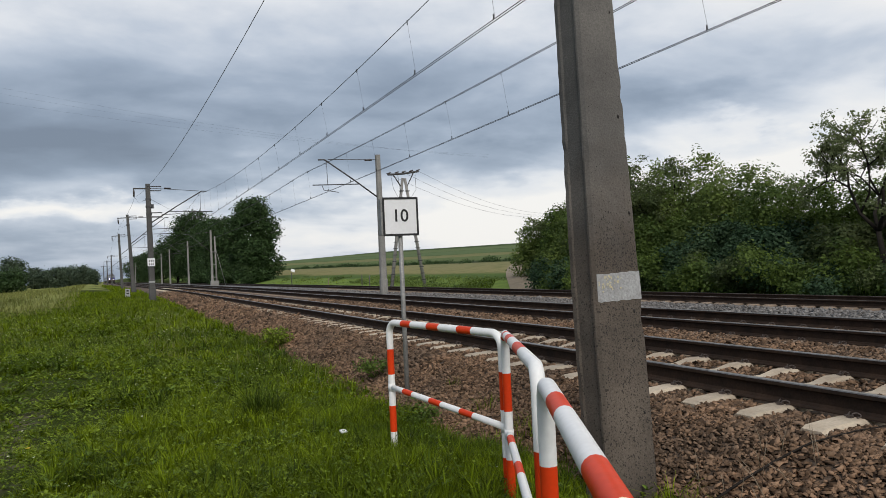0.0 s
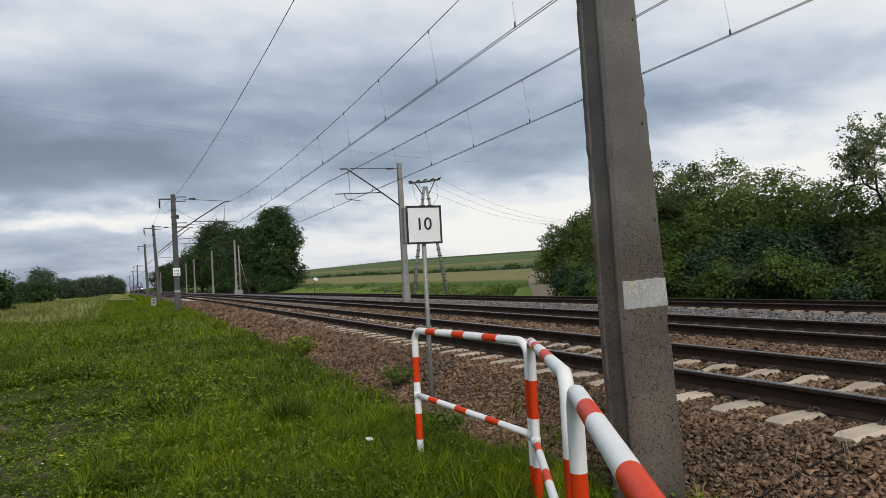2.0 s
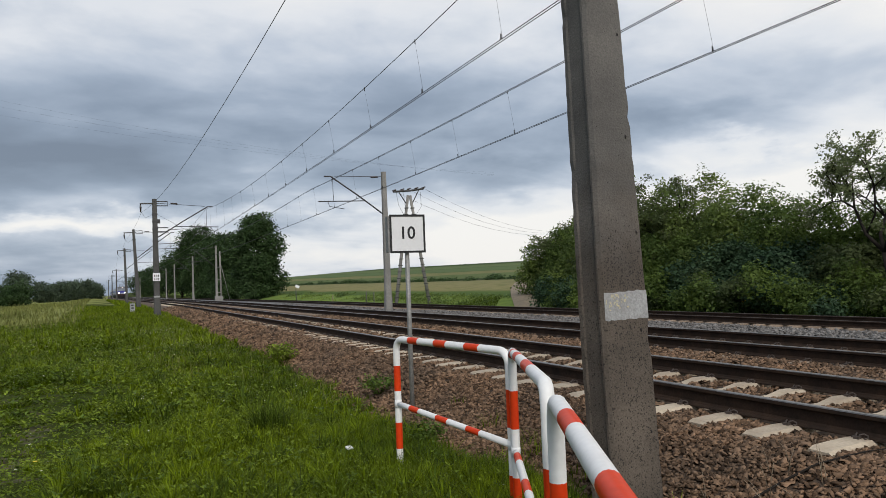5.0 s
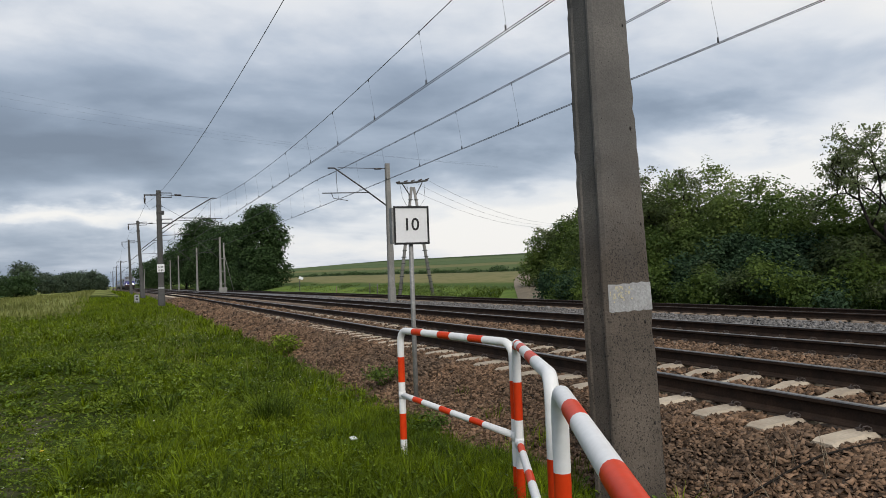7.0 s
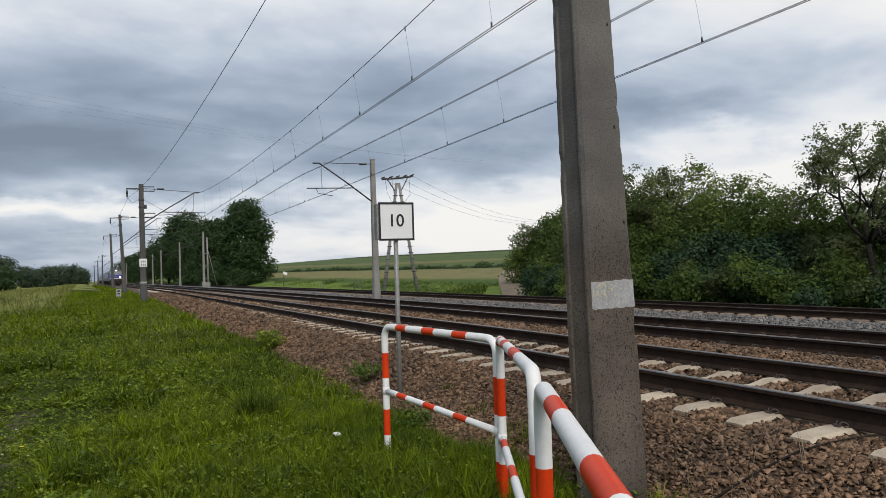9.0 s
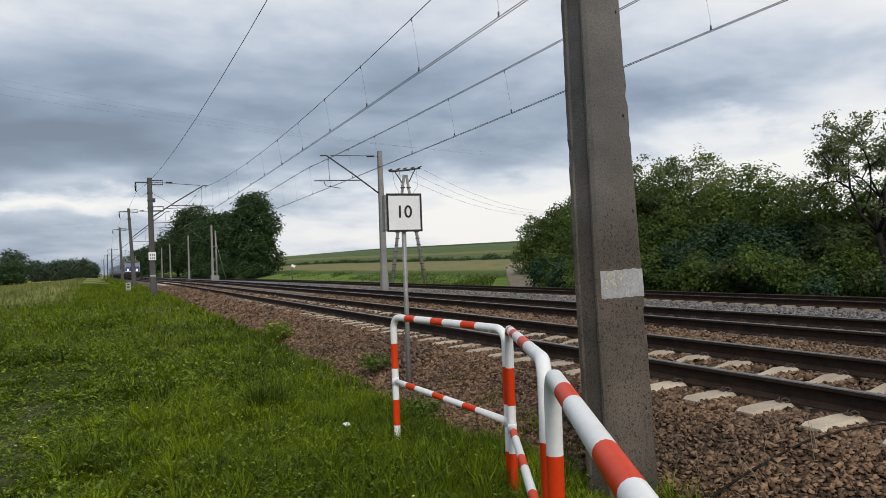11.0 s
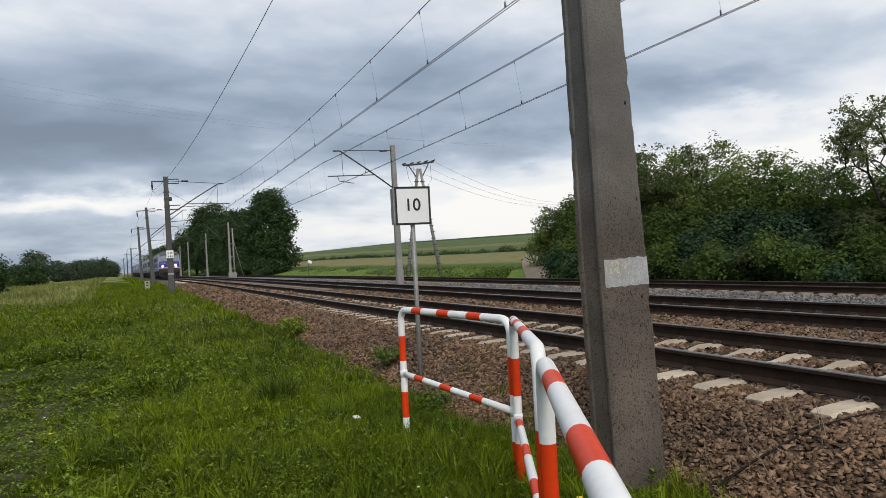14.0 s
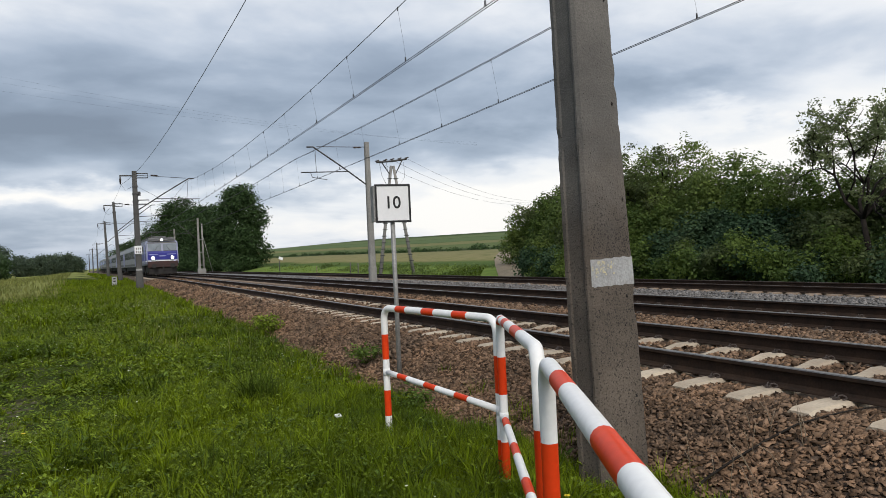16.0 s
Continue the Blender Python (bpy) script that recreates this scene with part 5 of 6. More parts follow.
        part("handrail", tube(bmesh.new(), [(s * 1.42, -0.02, 1.55), (s * 1.42, -0.10, 1.6), (s * 1.42, -0.08, 2.4), (s * 1.42, 0.02, 2.45)], 0.02, 6), LOCO_PALE, t)
        part("cab_door", box(bmesh.new(), *sorted((s * 1.49, s * 1.522)), 1.8, 2.5, 1.3, 3.25), LOCO_PALE, t)
        part("cream_line", box(bmesh.new(), *sorted((s * 1.49, s * 1.518)), 0.1, 15.7, 1.50, 1.585), SIGN_WHITE, t)
    part("cream_line", on_front(-1.42, 1.42, 1.545, 1.605, 0.03), SIGN_WHITE, t, "thin cream line under the headlights")
    part("roof_hood", tube(bmesh.new(), [(-1.3, 0.42, 3.5), (0, 0.34, 3.62), (1.3, 0.42, 3.5)], [0.08, 0.12, 0.08], 8), ROOF_GREY, t)
    # the rear collector is up, touching the wire
    b = bmesh.new()
    for s in (-0.45, 0.45):
        tube(b, [(s, 12.2, 4.05), (s * 1.1, 13.6, 4.5), (s * 0.8, 12.6, 4.93)], 0.03, 5)
    tube(b, [(-0.85, 12.6, 4.86), (-0.6, 12.6, 4.945), (0.6, 12.6, 4.945), (0.85, 12.6, 4.86)], 0.035, 5)
    part("raised_pantograph", b, BRACKET, t)
    for y in (2.2,):
        b = bmesh.new()
        tube(b, [(-0.6, y, 4.0), (-0.75, y + 0.9, 4.35), (-0.7, y, 4.55), (0.7, y, 4.55), (0.75, y + 0.9, 4.35), (0.6, y, 4.0)], 0.025, 5)
        part("pantograph", b, BRACKET, t)
    return t


def coach():
    t = thing("passenger_coach", "grey passenger coach with a dark window band", "coach", "train coaches")
    L, W = 24.2, 1.43
    bm = bmesh.new()
    prof = [(-W, 1.05), (-W, 3.1), (-W * 0.93, 3.5), (-W * 0.6, 3.85), (0, 3.98), (W * 0.6, 3.85), (W * 0.93, 3.5), (W, 3.1), (W, 1.05)]
    a = [bm.verts.new((x, 0, z)) for x, z in prof]
    b = [bm.verts.new((x, L, z)) for x, z in prof]
    for k in range(len(prof)):
        f = bm.faces.new((a[k], a[(k + 1) % 9], b[(k + 1) % 9], b[k]))
        f.material_index = 1 if 2 <= k <= 5 else 0
    bm.faces.new(a), bm.faces.new(b)
    bmesh.ops.recalc_face_normals(bm, faces=bm.faces)
    part("body", bm, [COACH_GREY, ROOF_GREY], t)
    for s in (-1, 1):
        for i in range(11):
            y = 1.6 + i * 1.95
            part("window", box(bmesh.new(), *sorted((s * (W - 0.01), s * (W + 0.015))), y, y + 1.3, 2.1, 3.0), DARK_GLASS, t)
        for y in (0.35, L - 1.15):
            part("door", box(bmesh.new(), *sorted((s * (W - 0.01), s * (W + 0.02))), y, y + 0.8, 1.15, 3.1), LOCO_PALE, t)
        part("stripe", box(bmesh.new(), *sorted((s * (W - 0.01), s * (W + 0.012))), 1.3, L - 1.3, 1.15, 1.42), ROOF_GREY, t)
    part("gangway", box(bmesh.new(), -0.7, 0.7, -0.35, 0.0, 1.1, 3.3, 0.05), UNDERFRAME, t)
    for y in (3.0, L - 3.0):
        bogie = part("bogie", box(bmesh.new(), -1.2, 1.2, y - 1.7, y + 1.7, 0.4, 0.95, 0.06), UNDERFRAME, t)
        for dy in (-1.25, 1.25):
            part("wheelset", tube(bmesh.new(), [(-0.78, y + dy, 0.46), (-0.68, y + dy, 0.46), (-0.67, y + dy, 0.46), (0.67, y + dy, 0.46), (0.68, y + dy, 0.46), (0.78, y + dy, 0.46)], [0.44, 0.46, 0.09, 0.09, 0.46, 0.44], 16), UNDERFRAME, bogie)
    part("underframe", box(bmesh.new(), -1.2, 1.2, 5, L - 5, 0.55, 1.06, 0.05), UNDERFRAME, t)
    return t


locomotive = loco()
coaches = [coach()]
for i in range(6):
    coaches.append(copy_thing(coaches[0], Matrix.Identity(4)))


# ---- sleepers, clips, ballast stones, grass ----
def sleeper_mesh():
    bm = bmesh.new()
    # along x: thick at the ends, thinner in the middle, with sloping sides
    st = [(-1.25, 0.0, 0.145), (-1.22, 0.195, 0.150), (-0.95, 0.209, 0.150), (-0.5, 0.21, 0.142), (-0.3, 0.17, 0.13), (0.3, 0.17, 0.13), (0.5, 0.21, 0.142), (0.95, 0.209, 0.150), (1.22, 0.195, 0.150)]
    rings = []
    for x, h, w in st[1:]:
        rings.append([bm.verts.new(p) for p in ((x, -w, -0.205), (x, -w * 0.72, h - 0.225), (x, -w * 0.56, h - 0.205), (x, w * 0.56, h - 0.205), (x, w * 0.72, h - 0.225), (x, w, -0.205))])
    for r, s in zip(rings, rings[1:]):
        for k in range(6):
            bm.faces.new((r[k], r[(k + 1) % 6], s[(k + 1) % 6], s[k]))
    for r, sgn in ((rings[0], -1), (rings[-1], 1)):
        tip = [bm.verts.new((v.co.x + sgn * 0.05, v.co.y * 0.95, v.co.z - (0.02 if v.co.z > -0.1 else 0))) for v in r]
        for k in range(6):
            bm.faces.new((r[k], r[(k + 1) % 6], tip[(k + 1) % 6], tip[k]))
        bm.faces.new(tip)
    bmesh.ops.recalc_face_normals(bm, faces=bm.faces)
    me = bpy.data.meshes.new("sleeper")
    bm.to_mesh(me)
    bm.free()
    me.materials.append(SLEEPER)
    return me


def clip_mesh():
    bm = bmesh.new()
    for s in (-1, 1):
        pts = [(0.055, s * 0.015, 0.012), (0.035, s * 0.02, 0.045), (0.0, s * 0.035, 0.05), (-0.03, s * 0.055, 0.03), (-0.01, s * 0.075, 0.012), (0.04, s * 0.07, 0.012)]
        tube(bm, pts, 0.0085, 6)
    box(bm, 0.03, 0.075, -0.03, 0.03, -0.01, 0.03)
    me = bpy.data.meshes.new("rail_clip")
    bm.to_mesh(me)
    bm.free()
    me.materials.append(CLIP)
    return me


def lay_sleepers():
    sm_, cm = sleeper_mesh(), clip_mesh()
    old = sm_.copy()
    old.materials.clear()
    old.materials.append(SLEEPER_OLD)
    rng = random.Random(8)
    for (name, cx, z, _), t, span in zip(TRACKS, tracks, ((-3.9, 100), (-2.1, 66), (2, 60))):
        y = span[0] + (-0.123 if cx == 0 else 0.2)
        while y < span[1]:
            x = track_x(y)
            a = math.degrees(track_turn(y))
            ob = new("sleeper", sm_ if cx == 0 else old)
            ob.parent = t
            ob.matrix_basis = pose(cx + x + rng.uniform(-0.02, 0.02), y + rng.uniform(-0.015, 0.015), z - 0.172 + 0.0, 0, 0, a + rng.uniform(-0.5, 0.5))
            if cx < 1 and y < 24 or 1 < cx < 5 and y < 12:
                for rail in (-0.7535, 0.7535):
                    for s in (-1, 1):
                        c = new("rail_clip", cm)
                        c.parent = t
                        c.matrix_basis = pose(cx + x + rail + s * 0.075, y, z - 0.170, 0, 0, 0 if s > 0 else 180) @ Matrix.Scale(0.72, 4)
            y += 0.6


lay_sleepers()


def stones(name, label, areas, material, seed):
    """areas: (x0, x1, y0, y1, per square metre, size)."""
    rng = np.random.default_rng(seed)
    rock = np.array([(-1, -1, -1), (1, -1, -1), (1, 1, -1), (-1, 1, -1), (-1, -1, 1), (1, -1, 1), (1, 1, 1), (-1, 1, 1)]) * 0.62
    fa = [(4, 5, 6), (4, 6, 7), (0, 1, 5), (0, 5, 4), (1, 2, 6), (1, 6, 5), (2, 3, 7), (2, 7, 6), (3, 0, 4), (3, 4, 7)]
    chunks = []
    for x0, x1, y0, y1, dens, size in areas:
        n = int((x1 - x0) * (y1 - y0) * dens)
        x, y = rng.uniform(x0, x1, n), rng.uniform(y0, y1, n)
        bed = bed_z(x)
        keep = np.ones(n, bool)
        for cx in (0.0, 3.53, 11.85):
            near = np.abs(x - cx) < (1.32 if cx == 0 else 0.9)
            ph = np.abs((y - (-4.023 if cx == 0 else -1.9 if cx == 3.53 else 2.2) + 0.3) % 0.6 - 0.3)
            keep &= ~(near & (ph < 0.112))
            for r in (-0.7535, 0.7535):
                keep &= np.abs(x - cx - r) > 0.10
        x, y, bed = x[keep], y[keep], bed[keep]
        n = len(x)
        s = size * rng.uniform(0.55, 1.3, n)
        sc = np.stack([rng.uniform(0.9, 1.6, n), rng.uniform(0.6, 1.05, n), rng.uniform(0.30, 0.62, n)], 1) * s[:, None]
        V = (rock[None] * rng.uniform(0.5, 1.3, (n, 8, 1)) + rng.uniform(-0.28, 0.28, (n, 8, 3))) * sc[:, None, :]
        # most lie flat, each turned and tipped its own way
        w, tip = rng.uniform(0, 6.283, n), rng.normal(size=(n, 2)) * 0.42
        c, d, o, l = np.cos(w), np.sin(w), np.zeros(n), np.ones(n)
        spin = np.stack([c, -d, o, d, c, o, o, o, l], 1).reshape(n, 3, 3)
        ca, sa, cb, sb = np.cos(tip[:, 0]), np.sin(tip[:, 0]), np.cos(tip[:, 1]), np.sin(tip[:, 1])
        lean = np.stack([cb, o, sb, sa * sb, ca, -sa * cb, -ca * sb, sa, ca * cb], 1).reshape(n, 3, 3)
        V = np.einsum("nij,njk,nlk->nli", lean, spin, V)
        bend = np.array([track_x(v) for v in y])
        V += np.stack([x + bend, y, bed + s * rng.uniform(-0.1, 0.55, n)], 1)[:, None, :]
        chunks.append(V)
    me = batch(name, np.concatenate(chunks), fa, material)
    tagged(new(name, me), label, "ballast", kind="stuff")


stones("ballast_stones", "loose angular brown and grey ballast stones", [(-2.7, -0.7, 1.4, 8, 1850, 0.0250), (-2.6, -0.7, 8, 18, 820, 0.034), (-2.6, -0.7, 18, 34, 260, 0.052), (-2.6, -0.7, 34, 70, 80, 0.085), (-0.7, 2.7, 1.8, 12, 500, 0.031),
                                                                          (2.7, 5.3, 4.5, 16, 300, 0.036), (-0.7, 3, 12, 30, 150, 0.05), (-0.65, 0.65, 30, 75, 55, 0.08), (-2.7, -0.7, -6, 1.4, 90, 0.06)], STONE_BROWN, 5)
stones("ballast_stones", "loose angular grey ballast stones", [(5.2, 10.6, 8, 24, 110, 0.05), (5.2, 10.6, 24, 38, 70, 0.065), (12.7, 14.2, 12, 34, 60, 0.06), (5.3, 9.5, 38, 70, 40, 0.085)], STONE_GREY, 6)


def grass():
    rng = np.random.default_rng(11)

    def blades(n, area, h, w, lean, keep=None):
        x, y = rng.uniform(area[0], area[1], n), rng.uniform(area[2], area[3], n)
        if keep is not None:
            k = keep(x, y)
            x, y = x[k], y[k]
        n = len(x)
        patch = 0.85 + 0.22 * np.sin(x * 2.3 + 1.9 * np.sin(y * 0.83 + 0.4 * x)) * np.sin(y * 1.9 + 1.3 * np.sin(x * 1.1)) + 0.2 * np.sin(x * 6.3 + 2 * np.sin(y * 4.1)) * np.sin(y * 5.7 - x * 2.2) + 0.12 * np.sin(x * 13.0 + y * 4) * np.sin(y * 11.0)
        hh = h * np.clip(patch, 0.3, 1.4) * rng.uniform(0.55, 1.3, n)
        short = np.clip((-x - 6.0 + 0.12 * y) / 1.4, 0, 1) * (y < 14)
        hh = hh * (1 - 0.6 * short)
        a = rng.uniform(0, 2 * math.pi, n)
        dx, dy = np.cos(a), np.sin(a)
        ww = w * rng.uniform(0.7, 1.4, n)
        b = rng.uniform(0.15, 1.0, n) * lean
        z = land_z(x, y) - 0.02
        V = np.zeros((n, 5, 3))
        for i, (side, f) in enumerate(((-1, 0.0), (1, 0.0), (1, 0.55), (-1, 0.55), (0, 1.0))):
            wd = ww * side * (0.5 if f == 0 else 0.42)
            V[:, i, 0] = x - dy * wd + dx * b * hh * f * f
            V[:, i, 1] = y + dx * wd + dy * b * hh * f * f
            V[:, i, 2] = z + hh * f * (1 - 0.25 * b * f)
        return V
    fa = [(0, 1, 2), (0, 2, 3), (3, 2, 4)]

    def toe(x, y, thin=0.92):
        edge = -2.42 + 0.10 * np.sin(y * 0.8) + 0.08 * np.sin(y * 2.9) + 0.15 * np.clip((y - 24) / 20, 0, 1)
        bare = (rng.random(len(x)) < thin) & (x < -5.85 + 0.45 * np.sin(y * 1.7) + 0.3 * np.sin(y * 4.3 + x * 3)) & (y < 13) & (np.sin(x * 3.1 + 2 * np.sin(y * 2.0)) * np.sin(y * 2.6) > -0.35)
        return ~bare & (x - np.array([track_x(v) for v in y]) < edge - rng.random(len(x)) ** 2 * 0.15) & ((x + 5.66) ** 2 + (y + 0.94) ** 2 > 1.3)

    near = np.concatenate([blades(98000, (-7.4, -2.2, 0.2, 7.5), 0.18, 0.0060, 0.9, toe), blades(62000, (-11.0, -2.2, 6.5, 17), 0.17, 0.010, 0.9, toe),
                           blades(12000, (-4.3, -2.2, 0.9, 5.6), 0.21, 0.0075, 0.8, toe), blades(14000, (-9.5, -2.4, -5, 0.2), 0.17, 0.012, 0.9, toe), blades(50000, (-17, -2.2, 16, 38), 0.22, 0.018, 0.9, toe), blades(24000, (-10, -2.3, 36, 80), 0.32, 0.035, 0.9, lambda x, y: toe(x, y) & (x > -6.5 - 4 * rng.random(len(x)))), blades(9000, (-9, -2.3, 80, 190), 0.5, 0.09, 0.7, lambda x, y: toe(x, y) & (x > -5.2 - 0.028 * (y - 60)))])
    tagged(new("grass", batch("grass", near, fa, GRASS)), "long unmown green grass beside the line", "grass", kind="stuff")
    far = blades(48000, (-70, -7, 38, 200), 0.45, 0.09, 0.7, lambda x, y: (x < -6.5 - 0.03 * y) & toe(x, y))
    tagged(new("meadow_grass", batch("meadow_grass", far, fa, GRASS_DRY)), "pale seeding meadow grass", "grass", kind="stuff")
    heads = blades(12000, (-12, -2.6, 9, 60), 0.33, 0.012, 0.7, lambda x, y: toe(x, y) & (np.sin(x * 0.9 + np.sin(y * 0.35)) * np.sin(y * 0.42 + 1) > -0.3))
    tagged(new("seeding_grass", batch("seeding_grass", heads, fa, GRASS_DRY)), "pale seeding grass stems in the sward", "grass", kind="stuff")
    on_lane = lambda x, y: np.abs(x - 14.6 - (y - 34.2) * 0.62) < 1.9
    verge = blades(16000, (14.0, 18.5, 8, 46), 0.28, 0.03, 0.8, lambda x, y: ~on_lane(x, y))
    edge = blades(4000, (14.0, 19.5, 44, 110), 0.11, 0.03, 0.9, lambda x, y: ~on_lane(x, y))
    tagged(new("grass", batch("grass", verge, fa, DARK_TUFT)), "dark green verge grass under a hedge", "grass", kind="stuff")
    tagged(new("grass", batch("grass", edge, fa, GRASS)), "green verge grass beyond the side track", "grass", kind="stuff")
    # separate tufts that fan out from one root
    def tufts(n, per, area, h, w, material, label):
        cx, cy = rng.uniform(area[0], area[1], n), rng.uniform(area[2], area[3], n)
        k = toe(cx, cy) & (rng.random(n) < 0.35 + 0.65 * (np.sin(cx * 1.7 + np.sin(cy * 1.1)) * np.sin(cy * 1.4) > -0.2))
        cx, cy = cx[k], cy[k]
        hs = np.repeat(h * rng.uniform(0.55, 1.35, len(cx)) * np.where((cx < -6.2) & (cy < 13), 0.5, 1.0), per)
        cx, cy = np.repeat(cx, per), np.repeat(cy, per)
        m = len(cx)
        a, out = rng.uniform(0, 6.283, m), rng.random(m) ** 0.7
        dx, dy = np.cos(a), np.sin(a)
        x, y = cx + dx * out * h * 0.16, cy + dy * out * h * 0.16
        hh, ww, b = hs * rng.uniform(0.6, 1.2, m), w * rng.uniform(0.7, 1.5, m), 0.12 + 0.85 * out
        z = land_z(x, y) - 0.02
        V = np.zeros((m, 5, 3))
        for i, (side, f) in enumerate(((-1, 0.0), (1, 0.0), (1, 0.55), (-1, 0.55), (0, 1.0))):
            wd = ww * side * (0.4 if f == 0 else 0.5)
            V[:, i, 0] = x - dy * wd + dx * b * hh * f * f
            V[:, i, 1] = y + dx * wd + dy * b * hh * f * f
            V[:, i, 2] = z + hh * f * (1 - 0.38 * b * f)
        tagged(new("grass_tufts", batch("grass_tufts", V, fa, material)), label, "grass", kind="stuff")
    tufts(1500, 34, (-7.4, -2.3, 0.6, 8), 0.25, 0.0078, GRASS, "leafy bright green grass tufts in the sward")
    tufts(620, 34, (-7.4, -2.3, 0.6, 8), 0.23, 0.0080, DARK_TUFT, "darker green grass tufts in the sward")
    tufts(1500, 24, (-11, -2.3, 8, 20), 0.24, 0.013, GRASS, "leafy bright green grass tufts in the sward")
    tufts(500, 26, (-11, -2.3, 8, 20), 0.28, 0.014, DARK_TUFT, "darker green grass tufts in the sward")
    tufts(900, 20, (-14, -2.3, 20, 44), 0.36, 0.026, GRASS, "leafy bright green grass tufts in the sward")

    # low herbs: rosettes of long broad leaves
    def herbs(n, per, area, size, material, label):
        cx, cy = rng.uniform(area[0], area[1], n), rng.uniform(area[2], area[3], n)
        k = toe(cx, cy, 0.5) & (rng.random(n) < np.clip(0.95 - (cx + 6.5) * 0.22, 0.25, 1))
        cx, cy = np.repeat(cx[k], per), np.repeat(cy[k], per)
        m = len(cx)
        a, s = rng.uniform(0, 6.283, m), size * rng.uniform(0.5, 1.4, m)
        lift, z0 = rng.uniform(0.15, 1.1, m), land_z(cx, cy) + np.repeat(rng.uniform(0.02, 0.15, m // per), per) * np.where((cx < -6.2) & (cy < 13), 0.4, 1)
        V = np.zeros((m, 4, 3))
        for i, (u, v, q) in enumerate(((0.05, 0, 0), (0.55, -0.24, 0.5), (1.05, 0, 0.62), (0.55, 0.24, 0.5))):
            V[:, i, 0] = cx + (np.cos(a) * u - np.sin(a) * v) * s
            V[:, i, 1] = cy + (np.sin(a) * u + np.cos(a) * v) * s
            V[:, i, 2] = z0 + lift * q * s
        tagged(new("herbs", batch("herbs", V, LEAF_FACES, material)), label, "herbs", kind="stuff")
    herbs(6500, 7, (-8.2, -2.4, 0.8, 9), 0.036, CLOVER, "low broad-leaved herbs in the grass")
    herbs(3500, 7, (-8.2, -2.4, 0.8, 9), 0.040, LEAF_BROAD, "low dark broad-leaved herbs in the grass")
    herbs(9000, 7, (-12, -2.4, 9, 22), 0.060, CLOVER, "low broad-leaved herbs in the grass")
    herbs(3000, 7, (-12, -2.4, 9, 22), 0.070, LEAF_BROAD, "low dark broad-leaved herbs in the grass")
    herbs(4500, 6, (-14, -2.4, 22, 48), 0.11, CLOVER, "low broad-leaved herbs in the grass")
    # clover and small broad leaves low in the sward
    for n, area, s in ((26000, (-8.6, -5.8, 1.0, 10), 0.040), (80000, (-7.8, -3.1, 0.4, 8), 0.027), (60000, (-11, -3.1, 8, 20), 0.038), (24000, (-16, -3.1, 20, 42), 0.07)):
        x, y = rng.uniform(area[0], area[1], n), rng.uniform(area[2], area[3], n)
        k = (np.sin(x * 1.3 + 2 * np.sin(y * 0.6)) * np.sin(y * 0.9 + x * 0.5) + rng.normal(size=n) * 0.5 > -0.05 + 0.5 * np.clip((x + 6.0) / 3.0, 0, 1)) & toe(x, y, 0.45)
        x, y = x[k], y[k]
        P = np.stack([x, y, land_z(x, y) + rng.uniform(0.02, 0.21, len(x)) * np.where((x < -6.0) & (y < 13), 0.4, 1.0)], 1)
        leaf = np.array([(-0.5, 0, 0), (0.0, -0.4, 0.12), (0.5, 0, 0), (0.0, 0.4, 0.12)])
        V = np.einsum("nij,kj->nki", 0.45 * turns(len(x), rng) + 0.55 * np.eye(3), leaf) * (s * rng.uniform(0.6, 1.4, len(x)))[:, None, None] + P[:, None, :]
        tagged(new("clover", batch("clover", V, LEAF_FACES, CLOVER)), "small clover leaves low in the grass", "clover", kind="stuff")
    # darker coarse tufts
    for cx, cy, r, h, n in ((-4.25, 6.8, 0.17, 0.40, 420), (-5.0, 4.6, 0.16, 0.3, 260), (-3.9, 9.2, 0.2, 0.32, 300), (-7.0, 9.5, 0.25, 0.28, 350), (-3.5, 10.6, 0.25, 0.33, 400), (-8.2, 16, 0.45, 0.38, 450)):
        V = blades(n, (cx - r, cx + r, cy - r, cy + r), h, 0.008, 1.0, lambda x, y: (x - cx) ** 2 + (y - cy) ** 2 < r * r)
        tagged(new("grass_tuft", batch("grass_tuft", V, fa, DARK_TUFT)), "coarse dark green grass tuft", "grass", kind="stuff")
    # sprigs that come up through the stones
    sprig = blades(5200, (-2.75, -1.75, 0.4, 8.5), 0.16, 0.006, 0.9, lambda x, y: np.sin(x * 6.0 + y * 2.3) * np.sin(y * 3.1 - x) + (-2.2 - x) * 1.4 > 0.5)
    sprig[:, :, 2] += np.maximum(bed_z(sprig[:, :1, 0]) - land_z(sprig[:, :1, 0], sprig[:, :1, 1]), 0)
    tagged(new("grass_sprigs", batch("grass_sprigs", sprig, fa, GRASS)), "thin grass sprigs among the stones", "grass", kind="stuff")


grass()


